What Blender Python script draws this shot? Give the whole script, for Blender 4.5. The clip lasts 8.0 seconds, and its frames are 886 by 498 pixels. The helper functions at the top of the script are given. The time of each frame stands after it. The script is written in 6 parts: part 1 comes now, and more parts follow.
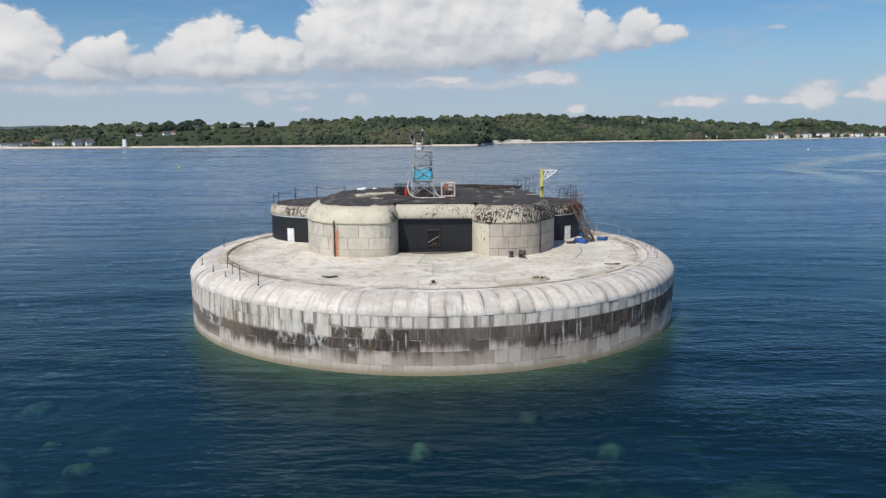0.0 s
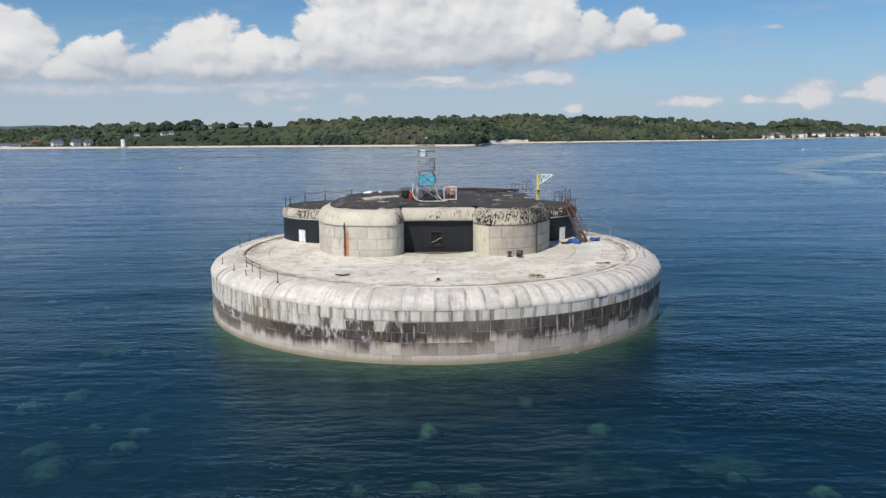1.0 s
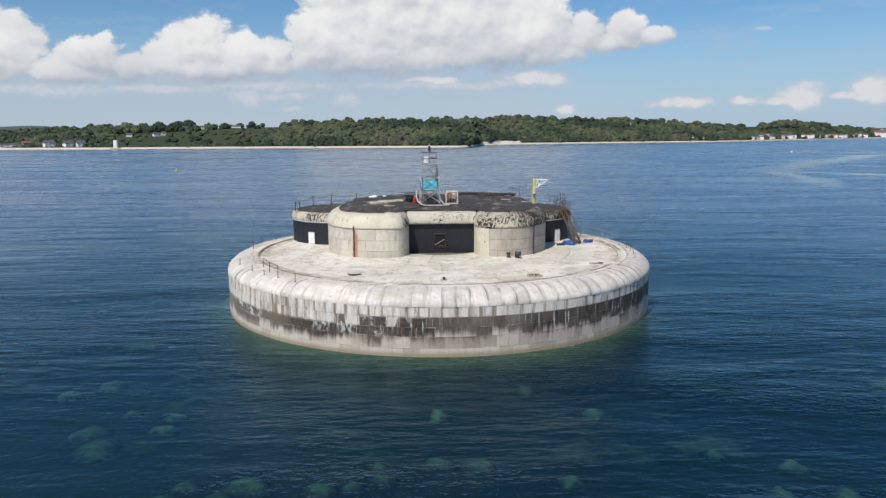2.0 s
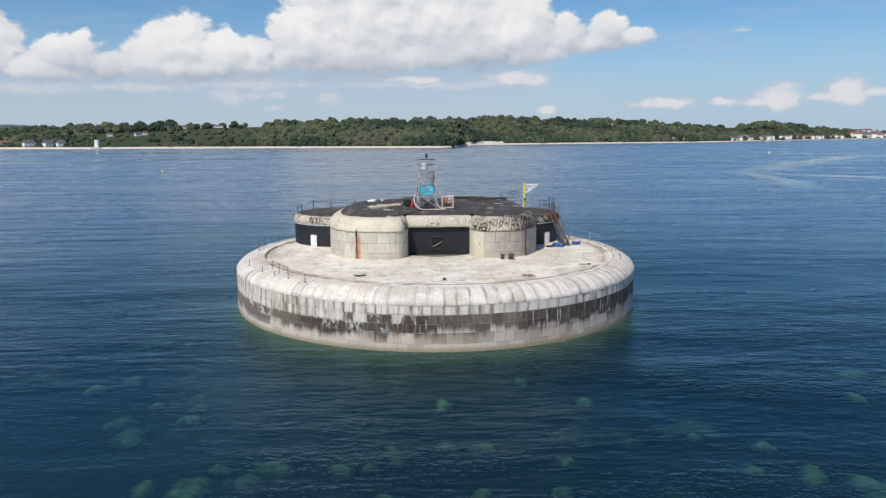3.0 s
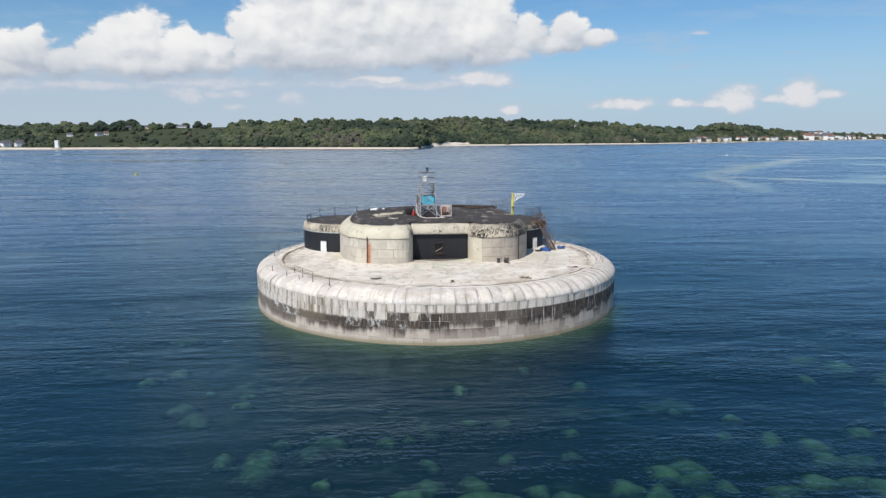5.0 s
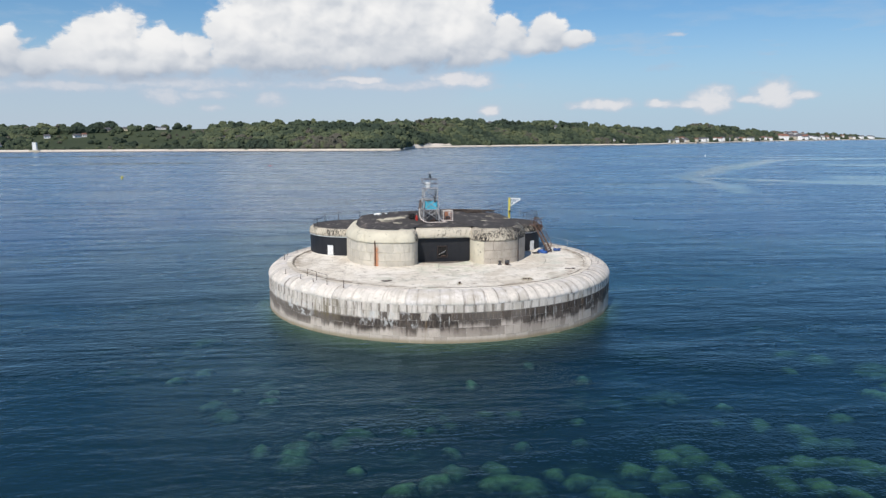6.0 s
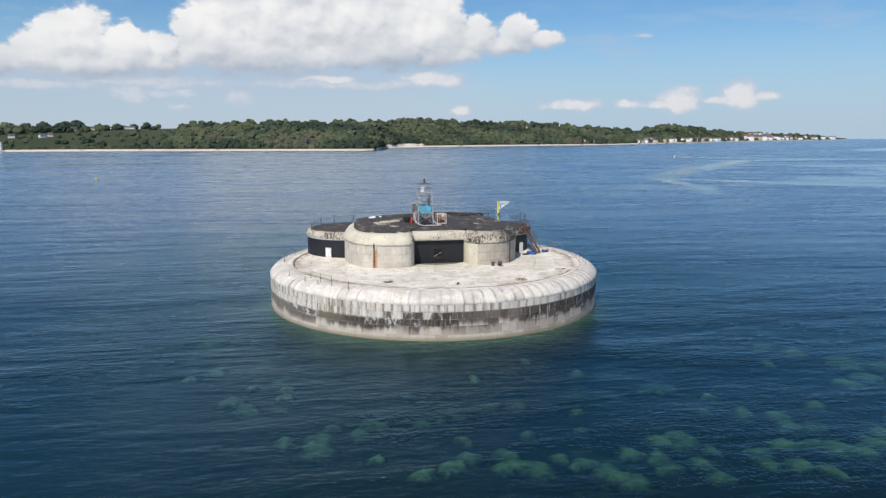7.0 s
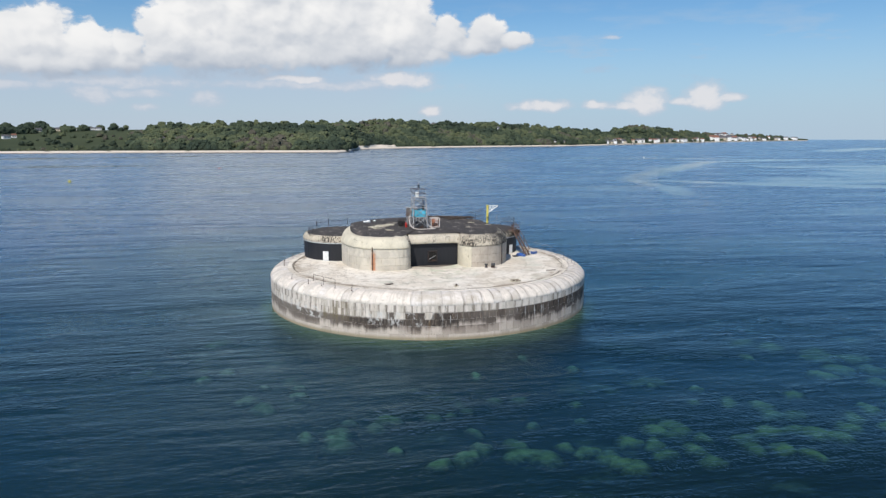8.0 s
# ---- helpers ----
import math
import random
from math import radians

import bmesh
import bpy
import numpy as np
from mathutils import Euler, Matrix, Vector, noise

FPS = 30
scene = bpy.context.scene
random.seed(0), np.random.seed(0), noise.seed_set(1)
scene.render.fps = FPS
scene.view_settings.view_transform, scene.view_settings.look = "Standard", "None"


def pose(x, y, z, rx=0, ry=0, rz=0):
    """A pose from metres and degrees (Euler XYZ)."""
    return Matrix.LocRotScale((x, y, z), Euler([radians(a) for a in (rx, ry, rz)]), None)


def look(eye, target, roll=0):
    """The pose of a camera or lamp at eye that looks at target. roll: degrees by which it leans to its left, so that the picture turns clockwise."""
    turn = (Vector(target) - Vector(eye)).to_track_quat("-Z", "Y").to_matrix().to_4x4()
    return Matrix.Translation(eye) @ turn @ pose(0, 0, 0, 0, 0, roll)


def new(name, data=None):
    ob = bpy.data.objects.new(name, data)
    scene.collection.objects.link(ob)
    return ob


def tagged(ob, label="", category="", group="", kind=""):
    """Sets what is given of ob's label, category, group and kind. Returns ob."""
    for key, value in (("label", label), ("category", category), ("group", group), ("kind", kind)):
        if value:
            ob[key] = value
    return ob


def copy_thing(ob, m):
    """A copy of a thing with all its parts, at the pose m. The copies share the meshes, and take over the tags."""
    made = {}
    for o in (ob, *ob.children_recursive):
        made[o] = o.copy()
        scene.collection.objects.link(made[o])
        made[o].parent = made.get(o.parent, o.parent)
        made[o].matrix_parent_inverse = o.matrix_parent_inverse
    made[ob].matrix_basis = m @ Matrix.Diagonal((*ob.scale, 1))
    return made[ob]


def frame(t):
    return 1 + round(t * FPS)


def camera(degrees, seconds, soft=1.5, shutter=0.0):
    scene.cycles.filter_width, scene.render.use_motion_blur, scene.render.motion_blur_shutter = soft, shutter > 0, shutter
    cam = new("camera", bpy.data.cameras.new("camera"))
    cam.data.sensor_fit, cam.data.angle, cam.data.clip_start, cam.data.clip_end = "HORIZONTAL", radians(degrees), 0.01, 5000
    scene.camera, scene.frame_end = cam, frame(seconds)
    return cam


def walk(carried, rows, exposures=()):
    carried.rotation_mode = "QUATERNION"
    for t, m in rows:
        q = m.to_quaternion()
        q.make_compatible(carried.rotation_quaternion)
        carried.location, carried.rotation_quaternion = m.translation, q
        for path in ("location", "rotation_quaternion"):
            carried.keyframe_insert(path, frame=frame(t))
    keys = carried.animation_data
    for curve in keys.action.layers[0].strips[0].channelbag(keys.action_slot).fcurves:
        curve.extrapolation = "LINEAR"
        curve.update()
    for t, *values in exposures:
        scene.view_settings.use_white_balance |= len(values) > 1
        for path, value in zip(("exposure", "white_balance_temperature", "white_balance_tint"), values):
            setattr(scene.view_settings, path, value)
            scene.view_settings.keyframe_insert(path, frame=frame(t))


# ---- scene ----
cam = camera(65.1, 8.0, soft=1.4)

PATH = [
    (0, (0.348, -58.109, 13.847), (0.361, -56.135, 13.523), -0.3),
    (0.5, (0.188, -60.095, 14.193), (0.203, -58.121, 13.869), -0.3),
    (1, (-0.154, -62.01, 14.537), (-0.133, -60.036, 14.212), -0.3),
    (1.5, (-0.611, -63.902, 14.853), (-0.582, -61.929, 14.53), -0.3),
    (3, (-2.681, -69.361, 16.033), (-2.587, -67.389, 15.709), -0.1),
    (3.5, (-3.569, -71.056, 16.417), (-3.445, -69.086, 16.093), -0.1),
    (4, (-4.558, -72.755, 16.812), (-4.407, -70.787, 16.489), -0.1),
    (5.5, (-8.391, -77.91, 18.19), (-8.17, -75.949, 17.866), 0.1),
    (6, (-9.886, -79.511, 18.597), (-9.634, -77.553, 18.275), 0.0),
    (6.5, (-11.445, -81.015, 19.023), (-11.152, -79.063, 18.701), 0.1),
    (7, (-13.072, -82.462, 19.428), (-12.739, -80.516, 19.105), 0.1),
    (7.5, (-14.739, -83.779, 19.841), (-14.365, -81.841, 19.519), 0.1),
    (8, (-16.474, -85.009, 20.206), (-16.059, -83.079, 19.885), 0.1),
]
walk(cam, [(t, look(eye, target, roll)) for t, eye, target, roll in PATH], exposures=((0, -0.15), (1.5, -0.08), (3.5, 0.0), (8, 0.04)))

# ---------------------------------------------------------------- world, sun
SUN_AZ, SUN_EL = 212.0, 50.0            # compass-like: degrees from +y towards +x


def world_sky():
    w = bpy.data.worlds.new("sky")
    scene.world = w
    w.use_nodes = True
    nt = w.node_tree
    nt.nodes.clear()
    N = nt.nodes.new

    def link(a, b):
        nt.links.new(a, b)

    def math_node(op, a, b=None, c=None, clamp=False):
        n = N("ShaderNodeMath")
        n.operation = op
        n.use_clamp = clamp
        for i, v in enumerate((a, b, c)):
            if v is None:
                continue
            if isinstance(v, (int, float)):
                n.inputs[i].default_value = v
            else:
                link(v, n.inputs[i])
        return n.outputs[0]

    def vec(op, a, b=None, c=None):
        n = N("ShaderNodeVectorMath")
        n.operation = op
        for i, v in enumerate((a, b, c)):
            if v is None:
                continue
            if isinstance(v, tuple):
                n.inputs[i].default_value = v
            else:
                link(v, n.inputs[i])
        return n.outputs["Value"] if op in ("DOT_PRODUCT", "LENGTH") else n.outputs["Vector"]

    def noise_node(vector, scale, detail, rough=0.55):
        n = N("ShaderNodeTexNoise")
        n.inputs["Scale"].default_value = scale
        n.inputs["Detail"].default_value = detail
        n.inputs["Roughness"].default_value = rough
        link(vector, n.inputs["Vector"])
        return n

    def ramp(x, lo, hi):
        n = N("ShaderNodeMapRange")
        n.interpolation_type = "SMOOTHSTEP"
        for key, v in (("From Min", lo), ("From Max", hi)):
            if isinstance(v, float):
                n.inputs[key].default_value = v
            else:
                link(v, n.inputs[key])
        link(x, n.inputs["Value"])
        return n.outputs[0]

    def mix(f, a, b):
        n = N("ShaderNodeMix")
        n.data_type = "RGBA"
        for sock, v in ((n.inputs[0], f), (n.inputs[6], a), (n.inputs[7], b)):
            if isinstance(v, float):
                sock.default_value = v
            elif isinstance(v, tuple):
                sock.default_value = (*v, 1)
            else:
                link(v, sock)
        return n.outputs[2]

    sky = N("ShaderNodeTexSky")
    sky.sky_type = "NISHITA"
    sky.sun_disc = False
    sky.sun_elevation = radians(SUN_EL)
    sky.sun_rotation = radians(SUN_AZ)
    sky.air_density, sky.dust_density, sky.ozone_density = 1.0, 0.1, 3.0

    # bearing and height of each direction, in degrees
    tc = N("ShaderNodeTexCoord")
    sep = N("ShaderNodeSeparateXYZ")
    link(tc.outputs["Generated"], sep.inputs[0])
    az = math_node("MULTIPLY", math_node("ARCTAN2", sep.outputs[0], sep.outputs[1]), 180 / math.pi)
    el = math_node("MULTIPLY", math_node("ARCSINE", sep.outputs[2]), 180 / math.pi)
    com = N("ShaderNodeCombineXYZ")
    link(az, com.inputs[0])
    link(el, com.inputs[1])
    flat = com.outputs[0]

    # cumulus puffs in groups over a common sloping base: base height and its slope, then bearing, height, half width, half height (degrees)
    big = [
        # the last three puffs here reach above view, added to whiten the sea's reflection
        (4.6, 0.054, [(-11.7, 6.5, 1.8, 1.6), (-8.4, 7.2, 3.6, 3.2), (-6.8, 10.4, 4.2, 3.4), (-1.5, 9.6, 7.0, 5.6), (4.6, 9.4, 7.0, 5.2), (9.0, 8.4, 3.6, 4.0), (-3.6, 5.8, 8.4, 2.3), (4.6, 6.2, 8.0, 2.1), (9.6, 6.2, 4.4, 1.4), (-2.0, 15.0, 9.5, 6.5), (-14.0, 20.0, 6.0, 3.2), (9.0, 19.5, 6.0, 3.4)]),
        (4.8, 0.093, [(12.7, 7.9, 2.2, 1.9), (15.5, 8.0, 2.1, 1.75), (17.8, 7.4, 1.9, 1.0), (14.0, 7.0, 4.2, 1.1)]),
        (4.95, 0.065, [(-17.5, 6.9, 3.2, 2.7), (-14.4, 6.3, 3.1, 2.15), (-19.8, 5.6, 2.6, 1.8), (-16.5, 4.9, 6.2, 1.5), (-12.0, 5.4, 3.4, 1.3), (-24.7, 5.7, 2.8, 2.1), (-22.4, 5.0, 2.6, 1.6), (-27.4, 4.6, 2.2, 1.2), (-25.5, 4.5, 4.0, 1.1)]),
        (5.1, 0.056, [(-30.2, 6.6, 3.0, 2.6), (-31.5, 5.0, 4.0, 1.9), (-34.5, 6.2, 3.6, 2.8)]),
    ]
    small = [
        (2.22, 0.0, [(20.0, 2.45, 2.9, 0.55), (24.5, 2.45, 1.3, 0.42), (28.1, 2.5, 2.1, 1.4), (26.6, 2.4, 1.8, 0.5)]),
        (2.45, 0.0, [(32.5, 2.9, 1.8, 1.2), (34.2, 2.8, 1.2, 0.45), (31.0, 2.7, 1.2, 0.4)]),
        (1.75, 0.0, [(11.1, 2.0, 1.0, 0.55)]),
        (3.85, 0.0, [(8.8, 4.5, 2.9, 0.75), (0.4, 4.4, 2.8, 0.36)]),
    ]
    wisps = [
        (2.2, 0.0, [(-14.2, 3.05, 2.0, 0.9), (-6.2, 2.8, 1.6, 0.95), (-10.8, 2.1, 1.2, 0.35), (-11.2, 3.1, 2.6, 0.5)]),
        (3.0, 0.0, [(-20.0, 3.5, 6.0, 0.5), (-13.0, 3.95, 9.0, 0.7), (-28.0, 3.3, 6.0, 0.7), (2.0, 4.0, 12.0, 0.5)]),
        (7.2, 0.0, [(25.2, 7.6, 1.0, 0.18)]),
    ]

    def field(p, height, bearing, chosen, cut):
        total = None
        for base_e, slope, puffs in chosen:
            got = None
            for a, e, rx, ry in puffs:
                q = vec("MULTIPLY_ADD", p, (1 / rx, 1 / ry, 0), (-a / rx, -e / ry, 0))
                d = vec("DOT_PRODUCT", q, q)
                got = d if got is None else math_node("SMOOTH_MIN", got, d, 0.15)
            line = math_node("ADD", math_node("MULTIPLY", bearing, slope), base_e)
            under = math_node("MAXIMUM", math_node("SUBTRACT", line, height), 0.0)
            got = math_node("SUBTRACT", math_node("SUBTRACT", 1.0, got), math_node("MULTIPLY", under, cut))
            total = got if total is None else math_node("MAXIMUM", total, got)
        return total

    def puffy(p, height, chosen, cut, coarse, small_amp, lobes):
        n = noise_node(vec("MULTIPLY", p, (1, 1.25, 1)), 0.6, 7.0, 0.5)
        n2 = noise_node(vec("MULTIPLY", p, (0.8, 1.25, 1)), 2.1, 6.0, 0.55)
        v = N("ShaderNodeTexVoronoi")
        v.feature = "SMOOTH_F1"
        v.inputs["Scale"].default_value = 0.55
        v.inputs["Detail"].default_value = 2.0
        v.inputs["Smoothness"].default_value = 0.45
        link(vec("MULTIPLY", p, (1, 1.25, 1)), v.inputs["Vector"])
        f = field(p, height, az, chosen, cut)
        f = math_node("ADD", f, math_node("MULTIPLY", math_node("SUBTRACT", n2.outputs[0], 0.5), small_amp))
        f = math_node("ADD", f, math_node("MULTIPLY", math_node("SUBTRACT", n.outputs[0], 0.5), coarse))
        return math_node("ADD", f, math_node("MULTIPLY", math_node("SUBTRACT", 0.42, v.outputs["Distance"]), lobes))

    warp = noise_node(vec("MULTIPLY", flat, (1.0, 1.35, 1)), 0.42, 5.0, 0.55)
    warped = vec("MULTIPLY_ADD", vec("SUBTRACT", warp.outputs["Color"], (0.5, 0.5, 0.5)), (1.5, 0.9, 0), flat)
    rough_base = math_node("ADD", el, math_node("MULTIPLY", math_node("SUBTRACT", warp.outputs[0], 0.5), 0.9))
    body = puffy(warped, rough_base, big, 1.2, 0.75, 0.50, 0.50)
    round_body = puffy(warped, rough_base, big, 1.1, 0.40, 0.05, 0.40)
    upper = puffy(vec("ADD", warped, (-0.45, 0.66, 0)), math_node("ADD", rough_base, 0.66), big, 1.1, 0.40, 0.05, 0.40)
    # height over the common base line
    over = math_node("SUBTRACT", math_node("SUBTRACT", rough_base, 4.95), math_node("MULTIPLY", az, 0.054))
    cover = ramp(body, -0.10, math_node("ADD", 0.26, math_node("MULTIPLY", ramp(over, 1.6, -0.6), 0.85)))
    # lit from above and from the south-west; bases in the cloud's own shade
    facing = ramp(math_node("SUBTRACT", round_body, upper), -0.50, 0.34)
    broad = ramp(noise_node(vec("MULTIPLY", flat, (0.7, 1.2, 1)), 0.24, 3.0).outputs[0], 0.36, 0.62)
    light = math_node("MULTIPLY", facing, 0.34)
    light = math_node("ADD", light, math_node("MULTIPLY", ramp(over, -0.9, 3.4), 0.46))
    light = math_node("ADD", light, math_node("MULTIPLY", broad, 0.20), clamp=True)
    light = math_node("MULTIPLY", light, math_node("ADD", 0.40, math_node("MULTIPLY", ramp(over, -0.9, 1.1), 0.60)))
    cloud = mix(light, (0.27, 0.345, 0.46), (0.89, 0.885, 0.88))
    low_body = puffy(warped, rough_base, small, 0.7, 1.1, 0.9, 0.45)
    low_cover = math_node("MULTIPLY", ramp(low_body, -0.62, 0.55), 0.84)
    low_cloud = mix(ramp(low_body, -0.1, 0.8), (0.56, 0.61, 0.69), (0.82, 0.79, 0.79))
    thin_body = puffy(warped, rough_base, wisps, 0.3, 0.9, 0.9, 0.4)
    thin_cover = math_node("MULTIPLY", ramp(thin_body, -0.35, 0.9), 0.68)
    low_cloud = mix(low_cover, mix(ramp(thin_body, 0.2, 1.0), (0.50, 0.56, 0.66), (0.66, 0.67, 0.72)), low_cloud)
    low_cover = math_node("MAXIMUM", low_cover, thin_cover)
    cloud = mix(cover, low_cloud, cloud)
    cover = math_node("MAXIMUM", cover, low_cover)
    # thin veil in the low sky
    thin = noise_node(vec("MULTIPLY", flat, (0.35, 1.5, 1)), 0.42, 6.0, 0.6)
    veil = math_node("MULTIPLY", math_node("MULTIPLY", ramp(thin.outputs[0], 0.42, 0.70), 0.75), ramp(el, 12.0, 5.0))
    low = math_node("MULTIPLY", ramp(el, 10.5, 0.0), 0.88)
    west_pale = math_node("MULTIPLY", math_node("MULTIPLY", ramp(az, 24.0, 6.0), ramp(el, 7.0, 4.4)), 0.8)
    pale = math_node("MAXIMUM", math_node("MAXIMUM", veil, low), west_pale)

    bg = N("ShaderNodeBackground")
    bg.inputs["Strength"].default_value = 0.085
    link(vec("MULTIPLY", sky.outputs[0], (0.71, 0.985, 1.17)), bg.inputs["Color"])
    bg_haze = N("ShaderNodeBackground")
    link(mix(west_pale, (0.405, 0.52, 0.665), (0.47, 0.54, 0.655)), bg_haze.inputs["Color"])
    bg_cloud = N("ShaderNodeBackground")
    link(cloud, bg_cloud.inputs["Color"])
    m1, m2 = N("ShaderNodeMixShader"), N("ShaderNodeMixShader")
    link(pale, m1.inputs[0])
    link(bg.outputs[0], m1.inputs[1])
    link(bg_haze.outputs[0], m1.inputs[2])
    link(cover, m2.inputs[0])
    link(m1.outputs[0], m2.inputs[1])
    link(bg_cloud.outputs[0], m2.inputs[2])
    out = N("ShaderNodeOutputWorld")
    link(m2.outputs[0], out.inputs[0])


world_sky()
sun_data = bpy.data.lights.new("sun", "SUN")
sun_data.energy, sun_data.angle, sun_data.color = 4.5, radians(0.6), (1.0, 0.945, 0.86)
sun = new("sun", sun_data)
_a, _e = radians(SUN_AZ), radians(SUN_EL)
sun.matrix_world = look((300 * math.sin(_a) * math.cos(_e), 300 * math.cos(_a) * math.cos(_e), 300 * math.sin(_e)), (0, 0, 0))


# ---------------------------------------------------------------- materials
class Mat:
    """A small wrapper to write node materials briefly."""

    def __init__(self, name):
        self.m = bpy.data.materials.new(name)
        self.m.use_nodes = True
        self.t = self.m.node_tree
        self.t.nodes.clear()
        self.out = self.n("ShaderNodeOutputMaterial")

    def n(self, kind):
        return self.t.nodes.new(kind)

    def put(self, sock, v):
        if isinstance(v, (int, float)):
            sock.default_value = v
        elif isinstance(v, tuple):
            sock.default_value = (*v, 1) if len(sock.default_value) == 4 and len(v) == 3 else v
        else:
            self.t.links.new(v, sock)

    def math(self, op, a, b=0.0, clamp=False):
        node = self.n("ShaderNodeMath")
        node.operation, node.use_clamp = op, clamp
        self.put(node.inputs[0], a)
        self.put(node.inputs[1], b)
        return node.outputs[0]

    def pos(self):
        return self.n("ShaderNodeNewGeometry").outputs["Position"]

    def local(self):
        return self.n("ShaderNodeTexCoord").outputs["Object"]

    def xyz(self, v):
        node = self.n("ShaderNodeSeparateXYZ")
        self.put(node.inputs[0], v)
        return node.outputs

    def join(self, x, y, z):
        node = self.n("ShaderNodeCombineXYZ")
        for s, v in zip(node.inputs, (x, y, z)):
            self.put(s, v)
        return node.outputs[0]

    def scale(self, v, s):
        node = self.n("ShaderNodeVectorMath")
        node.operation = "MULTIPLY"
        self.put(node.inputs[0], v)
        node.inputs[1].default_value = s
        return node.outputs[0]

    def add(self, a, b):
        node = self.n("ShaderNodeVectorMath")
        node.operation = "ADD"
        self.put(node.inputs[0], a)
        self.put(node.inputs[1], b)
        return node.outputs[0]

    def noise(self, v, scale, detail=4.0, rough=0.55, col=False):
        node = self.n("ShaderNodeTexNoise")
        self.put(node.inputs["Vector"], v)
        node.inputs["Scale"].default_value = scale
        node.inputs["Detail"].default_value = detail
        node.inputs["Roughness"].default_value = rough
        return node.outputs["Color" if col else "Fac"]

    def ramp(self, x, lo, hi, to=(0.0, 1.0)):
        node = self.n("ShaderNodeMapRange")
        node.interpolation_type = "SMOOTHSTEP"
        self.put(node.inputs["Value"], x)
        for k, v in (("From Min", lo), ("From Max", hi), ("To Min", to[0]), ("To Max", to[1])):
            self.put(node.inputs[k], v)
        return node.outputs[0]

    def mix(self, f, a, b, blend="MIX"):
        node = self.n("ShaderNodeMix")
        node.data_type, node.blend_type = "RGBA", blend
        self.put(node.inputs[0], f)
        self.put(node.inputs[6], a)
        self.put(node.inputs[7], b)
        return node.outputs[2]

    def rand(self):
        return self.n("ShaderNodeObjectInfo").outputs["Random"]

    def island(self):
        return self.n("ShaderNodeNewGeometry").outputs["Random Per Island"]

    def bump(self, h, strength=0.4, distance=0.02):
        node = self.n("ShaderNodeBump")
        node.inputs["Strength"].default_value = strength
        node.inputs["Distance"].default_value = distance
        self.put(node.inputs["Height"], h)
        return node.outputs[0]

    def shade(self, color, rough=0.8, metal=0.0, normal=None, spec=0.4):
        b = self.n("ShaderNodeBsdfPrincipled")
        self.put(b.inputs["Base Color"], color)
        self.put(b.inputs["Roughness"], rough)
        self.put(b.inputs["Metallic"], metal)
        b.inputs["Specular IOR Level"].default_value = spec
        if normal is not None:
            self.put(b.inputs["Normal"], normal)
        self.t.links.new(b.outputs[0], self.out.inputs[0])
        return self.m

    def vary(self, color, amount=0.25, scale=3.0, v=None):
        """The colour, broken up at two scales."""
        v = self.local() if v is None else v
        a = self.ramp(self.noise(v, scale, 5), 0.3, 0.72, (1 - amount, 1 + amount * 0.5))
        b = self.ramp(self.noise(v, scale * 9, 3), 0.3, 0.7, (1 - amount * 0.5, 1 + amount * 0.3))
        return self.mix(1.0, color, self.join(*(self.math("MULTIPLY", a, b),) * 3), "MULTIPLY")


def plain(name, color, rough=0.6, metal=0.0, amount=0.3, scale=2.5, relief=0.2):
    m = Mat(name)
    c = m.vary(color, amount, scale)
    return m.shade(c, rough, metal, m.bump(m.noise(m.local(), scale * 14, 3), relief, 0.01))


def rusted(name, color, rust=0.45, rough=0.55):
    m = Mat(name)
    v = m.local()
    f = m.ramp(m.noise(v, 2.2, 6, 0.65), 0.62 - rust * 0.35, 0.74 - rust * 0.25)
    c = m.mix(f, m.vary(color, 0.2, 3), m.vary((0.085, 0.046, 0.032), 0.5, 6))
    return m.shade(c, m.ramp(f, 0, 1, (rough, 0.9)), 0.0, m.bump(m.noise(v, 30, 3), 0.3, 0.01))


